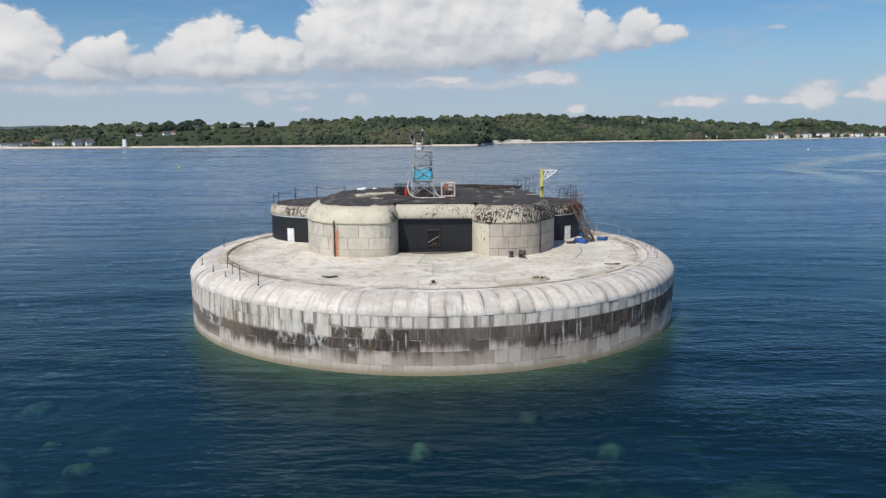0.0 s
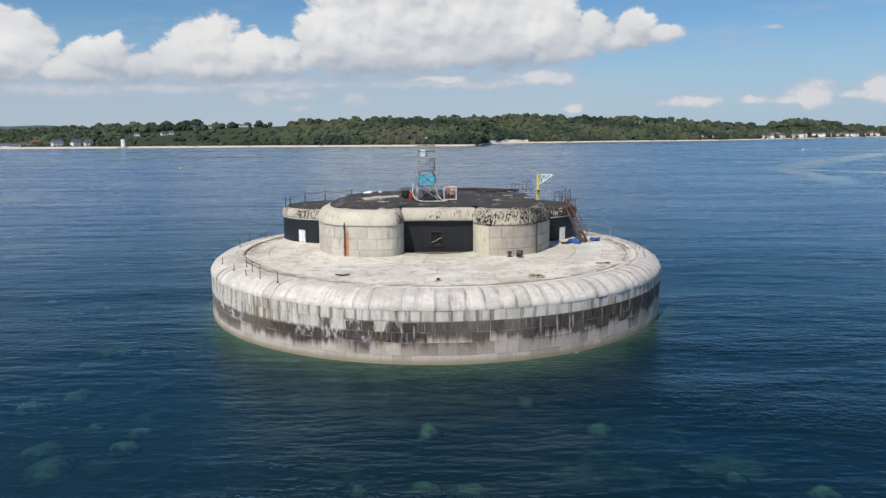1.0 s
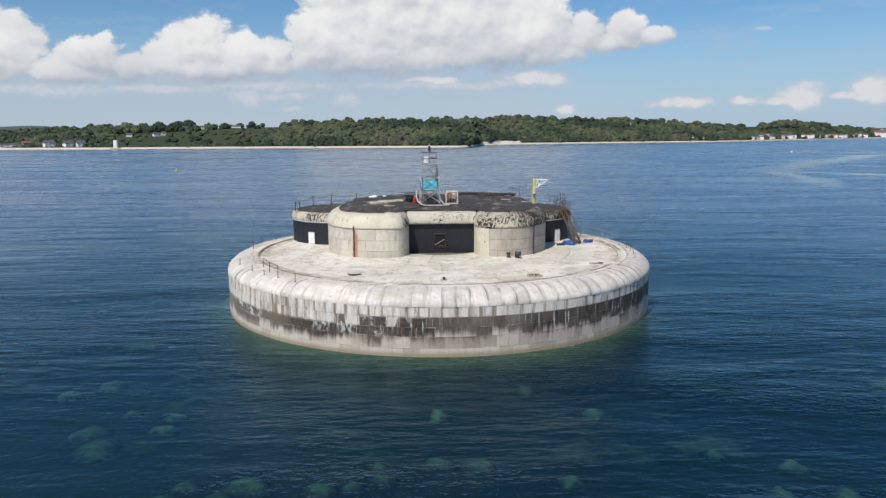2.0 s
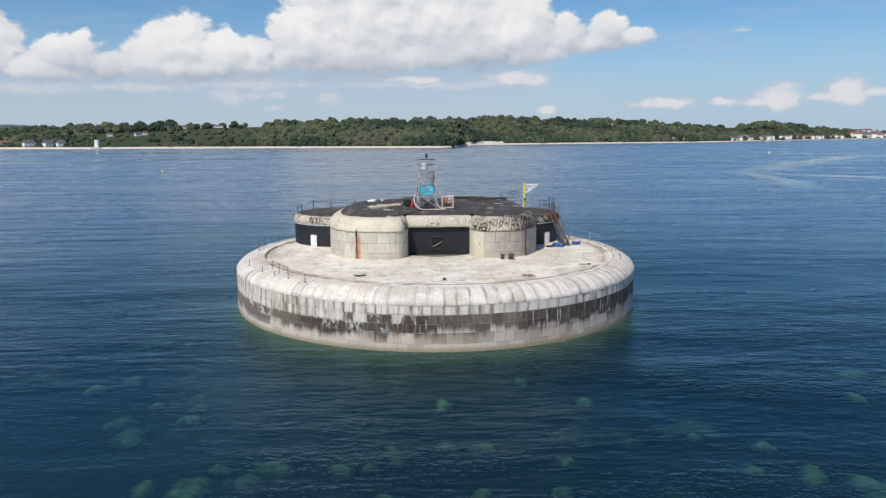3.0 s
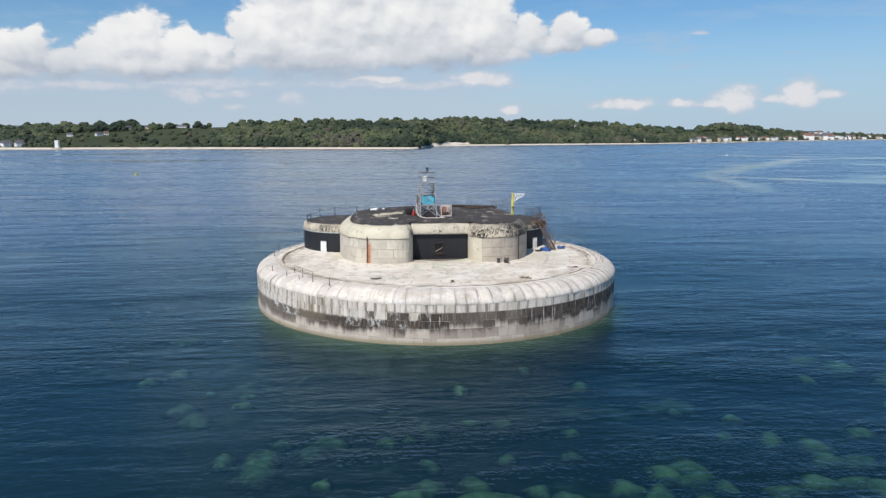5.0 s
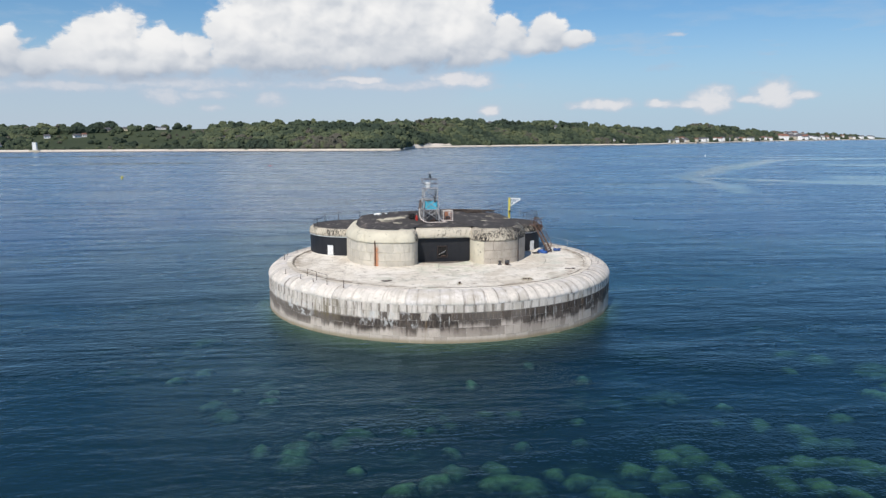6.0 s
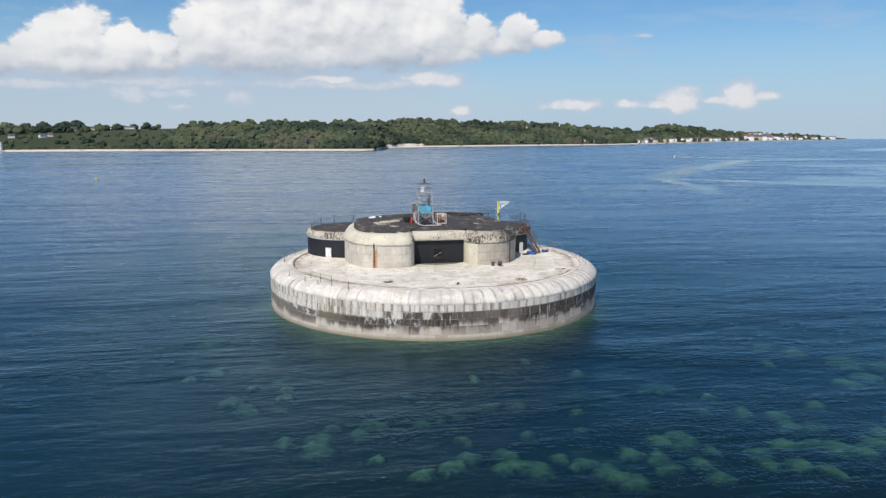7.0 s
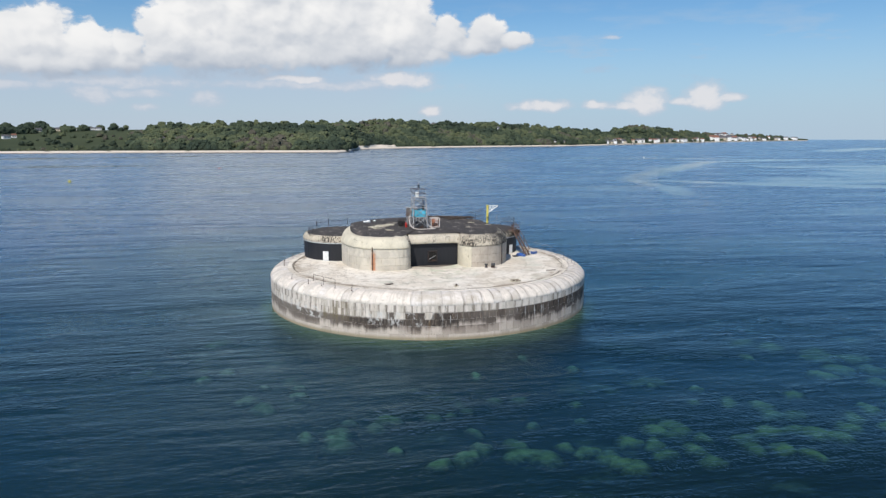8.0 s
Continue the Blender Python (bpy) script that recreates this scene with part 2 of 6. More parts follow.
def wall_stone(name, tone):
    """Granite and concrete courses: limed pale at the top, two courses dark with weed and wet, brown-grey below."""
    m = Mat(name)
    p = m.pos()
    x, y, z = m.xyz(p)
    ang = m.math("MULTIPLY", m.math("ARCTAN2", x, m.math("MULTIPLY", y, -1.0)), 19.3)
    uv = m.join(ang, z, 0.0)
    per = m.rand()
    wob = m.math("MULTIPLY", m.math("SUBTRACT", m.noise(uv, 0.45, 5), 0.5), 1.6)
    tall = m.noise(m.scale(uv, (3.0, 0.14, 1)), 1.0, 5, 0.62)
    big = m.noise(m.scale(uv, (0.11, 0.02, 1)), 1.0, 3)
    # pale limed stone
    stone = m.mix(per, tone, tuple(c * 0.80 for c in tone))
    lime = m.ramp(m.noise(m.scale(uv, (1.6, 0.55, 1)), 0.9, 6, 0.6), 0.34, 0.60)
    stone = m.mix(m.math("MULTIPLY", lime, 0.8), stone, (0.75, 0.675, 0.605))
    # lower courses, block by block
    low = m.mix(m.ramp(per, 0.30, 0.90), (0.54, 0.455, 0.39), (0.25, 0.20, 0.165))
    low = m.mix(m.ramp(m.noise(uv, 1.3, 7, 0.66), 0.4, 0.68, (0.0, 0.5)), low, (0.40, 0.33, 0.28))
    low = m.mix(m.ramp(z, 1.25, 0.1, (0.0, 0.5)), low, (0.56, 0.475, 0.39))
    low = m.mix(m.ramp(ang, -4.0, -9.0, (0.0, 0.35)), low, (0.56, 0.50, 0.43))
    pale_z = m.ramp(ang, -3.5, -1.0, (2.12, 2.83))
    c = m.mix(m.ramp(m.math("SUBTRACT", z, pale_z), -0.05, 0.05), low, stone)
    # grime in thin upright runs
    grime = m.ramp(m.noise(m.scale(uv, (6.0, 0.6, 1)), 1.0, 6, 0.68), 0.50, 0.70, (0.0, 0.5))
    c = m.mix(m.math("MULTIPLY", grime, m.ramp(z, 1.9, 2.2, (0.8, 0.5))), c, (0.19, 0.155, 0.13))
    # weed-dark courses: two from the front to one side, one on the other
    dark = m.mix(m.ramp(m.noise(m.scale(uv, (3.0, 0.9, 1)), 1.4, 6, 0.66), 0.32, 0.68), (0.010, 0.008, 0.007), (0.090, 0.066, 0.052))
    dark = m.mix(m.ramp(per, 0.6, 1.0, (0.0, 0.4)), dark, (0.15, 0.12, 0.10))
    foot = m.math("ADD", m.math("ADD", z, wob), m.math("ADD", m.math("MULTIPLY", m.math("SUBTRACT", per, 0.5), 0.4), m.math("MULTIPLY", m.math("SUBTRACT", tall, 0.5), 1.4)))
    foot = m.math("ADD", foot, m.ramp(ang, -10.0, -1.0, (0.5, 0.0)))
    roof_z = m.math("ADD", m.ramp(m.math("ADD", ang, m.math("ADD", m.math("MULTIPLY", per, 5.0), m.math("MULTIPLY", tall, 2.0))), -2.6, -2.1, (2.12, 2.85)), m.math("MULTIPLY", m.math("SUBTRACT", tall, 0.5), m.ramp(ang, -6.0, -1.0, (0.5, 0.04))))
    under = m.ramp(m.math("SUBTRACT", z, roof_z), m.ramp(ang, -3.0, 1.0, (0.16, 0.05)), m.ramp(ang, -3.0, 1.0, (-0.16, -0.05)))
    band = m.math("MULTIPLY", m.ramp(foot, 1.15, 1.85), under)
    thin = m.math("MULTIPLY", m.ramp(big, 0.28, 0.52, (0.5, 0.98)), m.ramp(ang, -24.0, -9.0, (0.72, 1.0)))
    c = m.mix(m.math("MULTIPLY", band, thin), c, dark)
    # dark runs from the joints above, white runs over the dark
    gx = m.xyz(m.n("ShaderNodeTexCoord").outputs["Generated"])[0]
    joint = m.ramp(m.math("ABSOLUTE", m.math("SUBTRACT", gx, 0.5)), 0.30, 0.40)
    joint = m.math("MULTIPLY", joint, m.ramp(m.math("ADD", m.noise(m.scale(uv, (2.6, 0.35, 1)), 1.0, 5, 0.62), m.math("MULTIPLY", per, 0.16)), 0.50, 0.64))
    joint = m.math("MULTIPLY", joint, m.ramp(z, 1.9, 2.4))
    c = m.mix(m.math("MULTIPLY", joint, 0.68), c, (0.12, 0.088, 0.064))
    drip = m.ramp(tall, 0.56, 0.65)
    drip = m.math("MULTIPLY", drip, m.ramp(m.noise(uv, 0.6, 4), 0.36, 0.56))
    drip = m.math("MULTIPLY", drip, m.math("MULTIPLY", m.ramp(z, 1.2, 2.3), m.ramp(ang, -13.0, 8.0, (1.0, 0.75))))
    c = m.mix(m.math("MULTIPLY", drip, 0.7), c, (0.095, 0.072, 0.055))
    run = m.ramp(m.noise(m.scale(uv, (4.4, 0.30, 1)), 0.9, 5, 0.7), 0.56, 0.65)
    zone = m.math("MULTIPLY", m.ramp(ang, -14.0, -8.0), m.ramp(ang, 1.5, -2.0))
    zone = m.math("MAXIMUM", zone, m.ramp(m.noise(m.add(uv, (31.0, 5.0, 0.0)), 0.22, 3), 0.50, 0.64))
    run = m.math("MULTIPLY", run, zone)
    c = m.mix(m.math("MULTIPLY", run, m.math("MULTIPLY", m.ramp(z, 1.45, 2.2, (0.0, 0.9)), m.ramp(z, 2.95, 2.7, (0.3, 1.0)))), c, (0.60, 0.585, 0.56))
    # lime splashed where the courses change
    splash = m.ramp(m.noise(m.add(m.scale(uv, (1.5, 0.8, 1)), m.scale(m.noise(uv, 2.2, 4, 0.6, True), (0.8, 0.8, 0.0))), 1.3, 6, 0.68), 0.52, 0.60)
    there = m.math("MULTIPLY", m.ramp(ang, -11.5, -9.0), m.ramp(ang, -1.5, -4.0))
    c = m.mix(m.math("MULTIPLY", m.math("MULTIPLY", splash, there), m.math("MULTIPLY", m.ramp(z, 1.2, 1.8), m.ramp(z, 3.0, 2.6, (0.0, 0.7)))), c, (0.58, 0.565, 0.54))
    # lime burst low on one side
    lime2 = m.ramp(m.noise(m.add(m.scale(uv, (1.0, 1.3, 1)), m.scale(m.noise(uv, 1.6, 4, 0.6, True), (0.9, 0.9, 0.0))), 1.1, 5, 0.6), 0.50, 0.58)
    spot = m.math("MULTIPLY", m.ramp(ang, -20.5, -19.0), m.ramp(ang, -15.0, -16.5))
    c = m.mix(m.math("MULTIPLY", m.math("MULTIPLY", lime2, spot), m.ramp(m.math("ABSOLUTE", m.math("SUBTRACT", z, 2.0)), 0.75, 0.4, (0.0, 0.8))), c, (0.62, 0.60, 0.57))
    moss = m.math("MULTIPLY", m.ramp(m.math("ABSOLUTE", m.math("ADD", ang, 14.0)), 2.6, 1.0), m.math("MULTIPLY", m.ramp(tall, 0.42, 0.58), m.ramp(z, 1.0, 2.2)))
    c = m.mix(m.math("MULTIPLY", moss, 0.7), c, (0.16, 0.125, 0.065))
    rusty = m.ramp(m.noise(m.scale(uv, (0.8, 0.10, 1)), 0.8, 4), 0.62, 0.72)
    c = m.mix(m.math("MULTIPLY", rusty, 0.5), c, (0.21, 0.125, 0.055))
    weed = m.ramp(m.math("ADD", z, m.math("MULTIPLY", wob, 0.12)), 0.50, 0.08)
    c = m.mix(m.math("MULTIPLY", weed, 0.80), c, (0.25, 0.195, 0.115))
    c = m.mix(m.ramp(m.noise(p, 9, 5, 0.7), 0.52, 0.75, (0.0, 0.4)), c, (0.12, 0.10, 0.085))
    h = m.math("ADD", m.noise(p, 5, 6, 0.65), m.math("MULTIPLY", m.noise(p, 28, 3), 0.3))
    return m.shade(c, 0.85, 0.0, m.bump(h, 0.7, 0.06))


def capstone_mat():
    m = Mat("cap_concrete")
    p = m.pos()
    x, y, z = m.xyz(p)
    ang = m.math("MULTIPLY", m.math("ARCTAN2", x, m.math("MULTIPLY", y, -1.0)), 19.3)
    r = m.math("SQRT", m.math("ADD", m.math("MULTIPLY", x, x), m.math("MULTIPLY", y, y)))
    uv = m.join(ang, m.math("SUBTRACT", z, r), 0.0)
    per = m.rand()
    c = m.mix(per, (0.64, 0.59, 0.53), (0.50, 0.45, 0.39))
    c = m.mix(m.ramp(m.noise(uv, 0.8, 6, 0.6), 0.38, 0.68), c, m.mix(m.ramp(per, 0.35, 0.65), (0.74, 0.665, 0.59), (0.67, 0.63, 0.60)))
    c = m.mix(m.ramp(m.noise(uv, 2.2, 7, 0.68), 0.50, 0.76, (0.0, 0.75)), c, (0.33, 0.285, 0.23))
    # brown runs that start at some of the joints
    edge = m.ramp(m.math("ABSOLUTE", m.xyz(m.local())[0]), 0.22, 0.53)
    some = m.math("ADD", m.noise(m.scale(uv, (0.35, 0.05, 1)), 1.0, 4), m.math("MULTIPLY", per, 0.25))
    some = m.ramp(m.math("ADD", some, m.ramp(ang, -4.0, 9.0, (-0.08, 0.06))), 0.53, 0.66)
    fray = m.ramp(m.noise(m.scale(uv, (3.2, 0.35, 1)), 1.0, 6, 0.65), 0.40, 0.66)
    c = m.mix(m.math("MULTIPLY", m.math("MULTIPLY", edge, some), m.math("MULTIPLY", fray, 0.95)), c, (0.095, 0.070, 0.052))
    drip = m.ramp(m.noise(m.scale(uv, (2.0, 0.12, 1)), 1.0, 6, 0.6), 0.60, 0.72)
    c = m.mix(m.math("MULTIPLY", drip, 0.5), c, (0.20, 0.155, 0.115))
    streak = m.ramp(m.noise(m.scale(uv, (5.0, 0.25, 1)), 1.0, 5, 0.6), 0.48, 0.70, (0.0, 0.5))
    c = m.mix(streak, c, (0.40, 0.345, 0.285))
    c = m.mix(m.math("MULTIPLY", m.ramp(m.math("ADD", r, m.math("MULTIPLY", m.noise(p, 1.1, 5, 0.65), 0.5)), 17.85, 17.55), m.ramp(m.noise(p, 0.5, 4), 0.40, 0.56, (0.0, 0.85))), c, (0.15, 0.12, 0.09))
    h = m.math("ADD", m.noise(p, 3, 6, 0.6), m.math("MULTIPLY", m.noise(p, 30, 3), 0.25))
    return m.shade(c, 0.85, 0.0, m.bump(h, 0.6, 0.06))


def deck_mat():
    m = Mat("deck_concrete")
    p = m.pos()
    x, y, z = m.xyz(p)
    r = m.math("SQRT", m.math("ADD", m.math("MULTIPLY", x, x), m.math("MULTIPLY", y, y)))
    c = m.mix(m.rand(), (0.74, 0.675, 0.58), (0.55, 0.485, 0.40))
    warp = m.add(p, m.scale(m.noise(p, 0.35, 4, 0.6, True), (2.5, 2.5, 0.0)))
    c = m.mix(m.ramp(m.noise(warp, 0.22, 7, 0.62), 0.44, 0.58), c, (0.75, 0.695, 0.615))
    c = m.mix(m.ramp(m.noise(warp, 0.42, 8, 0.72), 0.48, 0.65, (0.0, 0.65)), c, (0.37, 0.305, 0.235))
    c = m.mix(m.ramp(m.noise(m.add(warp, (7.0, 3.0, 0.0)), 0.16, 6, 0.6), 0.55, 0.68, (0.0, 0.5)), c, (0.40, 0.43, 0.35))
    c = m.mix(m.ramp(m.noise(p, 1.9, 8, 0.76), 0.54, 0.68, (0.0, 0.7)), c, (0.19, 0.15, 0.115))
    line = m.math("ABSOLUTE", m.math("SUBTRACT", m.math("ADD", r, m.math("MULTIPLY", m.noise(p, 0.7, 6, 0.7), 0.7)), 17.2))
    c = m.mix(m.math("MULTIPLY", m.ramp(line, 0.16, 0.05), m.ramp(m.noise(p, 0.35, 4), 0.40, 0.52, (0.0, 0.9))), c, (0.10, 0.08, 0.06))
    # green film in the damp before the recess
    film = m.math("MULTIPLY", m.ramp(m.math("ABSOLUTE", m.math("SUBTRACT", x, 0.6)), 5.5, 1.0), m.math("MULTIPLY", m.ramp(y, -11.0, -6.0), m.ramp(m.noise(warp, 0.7, 6, 0.65), 0.44, 0.62)))
    c = m.mix(m.math("MULTIPLY", film, 0.6), c, (0.42, 0.46, 0.33))
    # grime gathered along the rim, in blotches
    rim = m.math("MULTIPLY", m.ramp(r, 15.7, 16.5), m.ramp(r, 17.3, 16.6))
    c = m.mix(m.math("MULTIPLY", rim, m.ramp(m.noise(m.add(warp, (1.0, 8.0, 0.0)), 0.5, 6, 0.65), 0.42, 0.62, (0.0, 0.8))), c, (0.26, 0.205, 0.15))
    # cracks
    v = m.n("ShaderNodeTexVoronoi")
    v.feature = "DISTANCE_TO_EDGE"
    v.inputs["Scale"].default_value = 0.30
    m.put(v.inputs["Vector"], warp)
    crack = m.math("MULTIPLY", m.ramp(v.outputs["Distance"], 0.022, 0.004), m.ramp(m.noise(p, 0.4, 4), 0.45, 0.6))
    c = m.mix(m.math("MULTIPLY", crack, 0.35), c, (0.16, 0.13, 0.10))
    h = m.math("SUBTRACT", m.math("ADD", m.noise(p, 1.5, 7, 0.65), m.math("MULTIPLY", m.noise(p, 24, 3), 0.2)), m.math("MULTIPLY", crack, 0.2))
    return m.shade(c, 0.88, 0.0, m.bump(h, 0.7, 0.06))


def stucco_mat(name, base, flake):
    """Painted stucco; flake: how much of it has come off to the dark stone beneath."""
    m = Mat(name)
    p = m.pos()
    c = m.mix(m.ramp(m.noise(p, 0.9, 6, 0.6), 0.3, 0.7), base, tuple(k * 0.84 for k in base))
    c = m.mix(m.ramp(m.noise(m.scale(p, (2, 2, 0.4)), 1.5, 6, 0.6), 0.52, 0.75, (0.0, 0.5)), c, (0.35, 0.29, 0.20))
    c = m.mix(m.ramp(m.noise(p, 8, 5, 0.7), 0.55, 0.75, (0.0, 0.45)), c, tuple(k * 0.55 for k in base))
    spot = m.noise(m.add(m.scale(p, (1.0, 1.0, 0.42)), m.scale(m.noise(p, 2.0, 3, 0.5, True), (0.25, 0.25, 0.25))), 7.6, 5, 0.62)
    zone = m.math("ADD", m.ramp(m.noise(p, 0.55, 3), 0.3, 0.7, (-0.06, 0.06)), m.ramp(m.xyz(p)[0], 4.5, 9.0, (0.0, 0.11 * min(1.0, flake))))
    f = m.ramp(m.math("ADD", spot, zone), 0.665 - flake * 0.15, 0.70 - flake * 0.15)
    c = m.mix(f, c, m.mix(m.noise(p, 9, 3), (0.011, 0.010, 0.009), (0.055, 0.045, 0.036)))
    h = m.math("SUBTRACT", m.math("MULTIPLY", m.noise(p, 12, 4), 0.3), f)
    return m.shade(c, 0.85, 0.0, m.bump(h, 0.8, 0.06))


def house_stone_mat(name, base, rust=False):
    m = Mat(name)
    p = m.pos()
    x, y, z = m.xyz(p)
    c = m.mix(m.rand(), base, tuple(k * 0.84 for k in base))
    c = m.mix(m.ramp(m.noise(p, 1.2, 6, 0.6), 0.38, 0.72), c, tuple(k * 0.74 for k in base))
    c = m.mix(m.ramp(m.noise(m.scale(p, (1.7, 1.7, 0.3)), 1.3, 6, 0.62), 0.52, 0.72, (0.0, 0.5)), c, (0.24, 0.20, 0.15))
    c = m.mix(m.ramp(m.noise(p, 7, 5, 0.7), 0.55, 0.75, (0.0, 0.5)), c, tuple(k * 0.5 for k in base))
    if rust:
        off = m.math("ABSOLUTE", m.math("ADD", x, 7.60))
        run = m.math("MULTIPLY", m.ramp(m.math("ADD", off, m.math("MULTIPLY", m.noise(p, 3.5, 5), 0.26)), 0.50, 0.20), m.ramp(z, 7.05, 6.3))
        c = m.mix(m.math("MULTIPLY", m.math("MULTIPLY", run, m.ramp(y, -3.6, -4.2)), 0.9), c, (0.43, 0.17, 0.075))
    h = m.math("ADD", m.noise(p, 6, 6, 0.65), m.math("MULTIPLY", m.noise(p, 30, 3), 0.3))
    return m.shade(c, 0.85, 0.0, m.bump(h, 0.5, 0.04))


def roof_mat():
    m = Mat("roof_asphalt")
    p = m.pos()
    warp = m.add(p, m.scale(m.noise(p, 0.5, 4, 0.6, True), (1.5, 1.5, 0.0)))
    c = m.mix(m.noise(p, 1.1, 6, 0.6), (0.026, 0.024, 0.025), (0.072, 0.062, 0.056))
    c = m.mix(m.ramp(m.noise(m.scale(warp, (1, 0.45, 1)), 0.55, 7, 0.68), 0.53, 0.68, (0.0, 0.8)), c, (0.165, 0.135, 0.115))
    c = m.mix(m.ramp(m.noise(m.add(m.scale(warp, (1.0, 0.35, 1.0)), (3.0, 9.0, 1.0)), 1.5, 6, 0.7), 0.565, 0.65, (0.0, 0.8)), c, (0.27, 0.24, 0.21))
    h = m.math("ADD", m.noise(p, 2, 6, 0.65), m.math("MULTIPLY", m.noise(p, 26, 3), 0.3))
    return m.shade(c, 0.9, 0.0, m.bump(h, 0.7, 0.08))


def black_wall_mat():
    m = Mat("tarred_iron")
    p = m.pos()
    c = m.mix(m.noise(m.scale(p, (2, 2, 0.3)), 1.2, 5), (0.008, 0.009, 0.012), (0.022, 0.023, 0.028))
    c = m.mix(m.math("MULTIPLY", m.ramp(m.noise(p, 1.6, 6, 0.7), 0.62, 0.75), 0.5), c, (0.07, 0.045, 0.035))
    return m.shade(c, 0.55, 0.0, m.bump(m.noise(p, 7, 4), 0.3, 0.03), 0.35)


def water_mat():
    m = Mat("sea_water")
    p = m.pos()
    x, y, _ = m.xyz(p)
    # shallow over the shoal round the fort, deep and bluer off it
    dx, dy = m.math("SUBTRACT", x, 2.0), m.math("ADD", y, 30.0)
    off = m.math("SQRT", m.math("ADD", m.math("MULTIPLY", dx, dx), m.math("MULTIPLY", dy, dy)))
    off = m.ramp(m.math("ADD", off, m.math("MULTIPLY", m.math("SUBTRACT", m.noise(p, 0.03, 5), 0.5), 50.0)), 35.0, 130.0)
    streak = m.noise(m.scale(p, (0.16, 1.0, 1)), 0.016, 7, 0.66)
    patchy = m.noise(m.scale(p, (0.5, 1.0, 1)), 0.0045, 5, 0.6)
    calm = m.math("MULTIPLY", m.ramp(streak, 0.52, 0.66), m.math("MULTIPLY", off, m.ramp(patchy, 0.36, 0.56)))
    lace = m.math("MULTIPLY", m.ramp(m.noise(m.scale(p, (0.12, 1.0, 1)), 0.055, 5, 0.6), 0.56, 0.70, (0.0, 0.6)), m.math("MULTIPLY", off, m.ramp(m.noise(p, 0.008, 4), 0.36, 0.56)))
    calm = m.math("MAXIMUM", calm, lace)
    # oily slicks: from, to, half width in metres
    wob = m.math("MULTIPLY", m.math("SUBTRACT", m.noise(p, 0.03, 4), 0.5), 14.0)
    lanes = [((235, 537), (289, 528), 8), ((289, 528), (418, 459), 11), ((418, 459), (490, 447), 9), ((418, 459), (310, 422), 9), ((310, 422), (158, 246), 8), ((158, 246), (138, 222), 8)]
    lanes += [((138, 222), (134, 175), 4.5), ((134, 175), (120, 138), 4.5), ((148, 212), (182, 184), 6), ((182, 184), (224, 158), 11), ((275, 235), (345, 240), 20), ((730, 771), (1069, 1023), 26), ((300, 330), (420, 330), 12), ((330, 280), (520, 330), 26), ((215, 200), (420, 190), 20), ((-330, 560), (-120, 640), 14), ((-260, 380), (-120, 420), 7)]
    for (ax, ay), (bx, by), half in lanes:
        L = math.hypot(bx - ax, by - ay)
        ux, uy = (bx - ax) / L, (by - ay) / L
        dx, dy = m.math("SUBTRACT", x, float(ax)), m.math("SUBTRACT", y, float(ay))
        along = m.math("ADD", m.math("MULTIPLY", dx, ux), m.math("MULTIPLY", dy, uy))
        across = m.math("ABSOLUTE", m.math("ADD", m.math("SUBTRACT", m.math("MULTIPLY", dy, ux), m.math("MULTIPLY", dx, uy)), wob))
        over = m.math("MAXIMUM", m.math("SUBTRACT", along, L), m.math("MULTIPLY", along, -1.0))
        d = m.math("ADD", across, m.math("MAXIMUM", over, 0.0))
        slick = m.math("MULTIPLY", m.ramp(d, half * 1.9, half * 0.3), m.ramp(streak, 0.34, 0.54, (0.45, 1.0)))
        calm = m.math("MAXIMUM", calm, slick)
    gust = m.ramp(m.noise(m.scale(p, (0.35, 1.0, 1)), 0.045, 6, 0.62), 0.34, 0.66, (0.6, 1.35))
    gust = m.math("MULTIPLY", gust, m.ramp(m.noise(m.scale(p, (0.22, 1.0, 1)), 0.16, 5, 0.62), 0.34, 0.66, (m.ramp(off, 0.0, 1.0, (0.85, 0.74)), m.ramp(off, 0.0, 1.0, (1.15, 1.26)))))
    h = None
    for stretch, size, amp in ((0.5, 0.03, 0.28), (0.7, 0.11, 0.12), (0.8, 0.40, 0.040), (0.75, 1.1, 0.032), (0.75, 2.8, 0.038), (0.8, 6.0, 0.025)):
        one = m.math("MULTIPLY", m.noise(m.scale(p, (stretch, 1.0, 1)), size, 1.0, 0.4), amp)
        h = one if h is None else m.math("ADD", h, one)
    h = m.math("MULTIPLY", h, m.math("MULTIPLY", gust, m.ramp(calm, 0, 1, (1.08, 0.15))))
    nrm = m.bump(h, 1.0, 1.0)
    deep = m.n("ShaderNodeBsdfDiffuse")
    near_c = m.mix(m.noise(p, 0.04, 4), (0.0010, 0.014, 0.035), (0.0016, 0.021, 0.047))
    # cloud reflection on the rougher western water, put into the body colour
    west_pale = m.ramp(m.math("ADD", x, m.math("MULTIPLY", m.math("SUBTRACT", m.noise(p, 0.06, 4), 0.5), 16.0)), 2.0, -20.0)
    near_c = m.mix(m.math("MULTIPLY", west_pale, 0.85), near_c, (0.0075, 0.031, 0.058))
    # body colour darkens towards the south, off the shoal
    south_dark = m.ramp(m.math("ADD", y, m.math("MULTIPLY", m.math("SUBTRACT", m.noise(p, 0.05, 4), 0.5), 14.0)), -41.0, -55.0)
    near_c = m.mix(south_dark, near_c, (0.0003, 0.0075, 0.0165))
    # far body blue raised to make up for sky reflection the waves miss
    far_c = m.mix(m.noise(p, 0.012, 5), (0.0015, 0.033, 0.100), (0.003, 0.048, 0.130))
    m.put(deep.inputs["Color"], m.mix(off, near_c, far_c))
    clear = m.n("ShaderNodeBsdfTransparent")
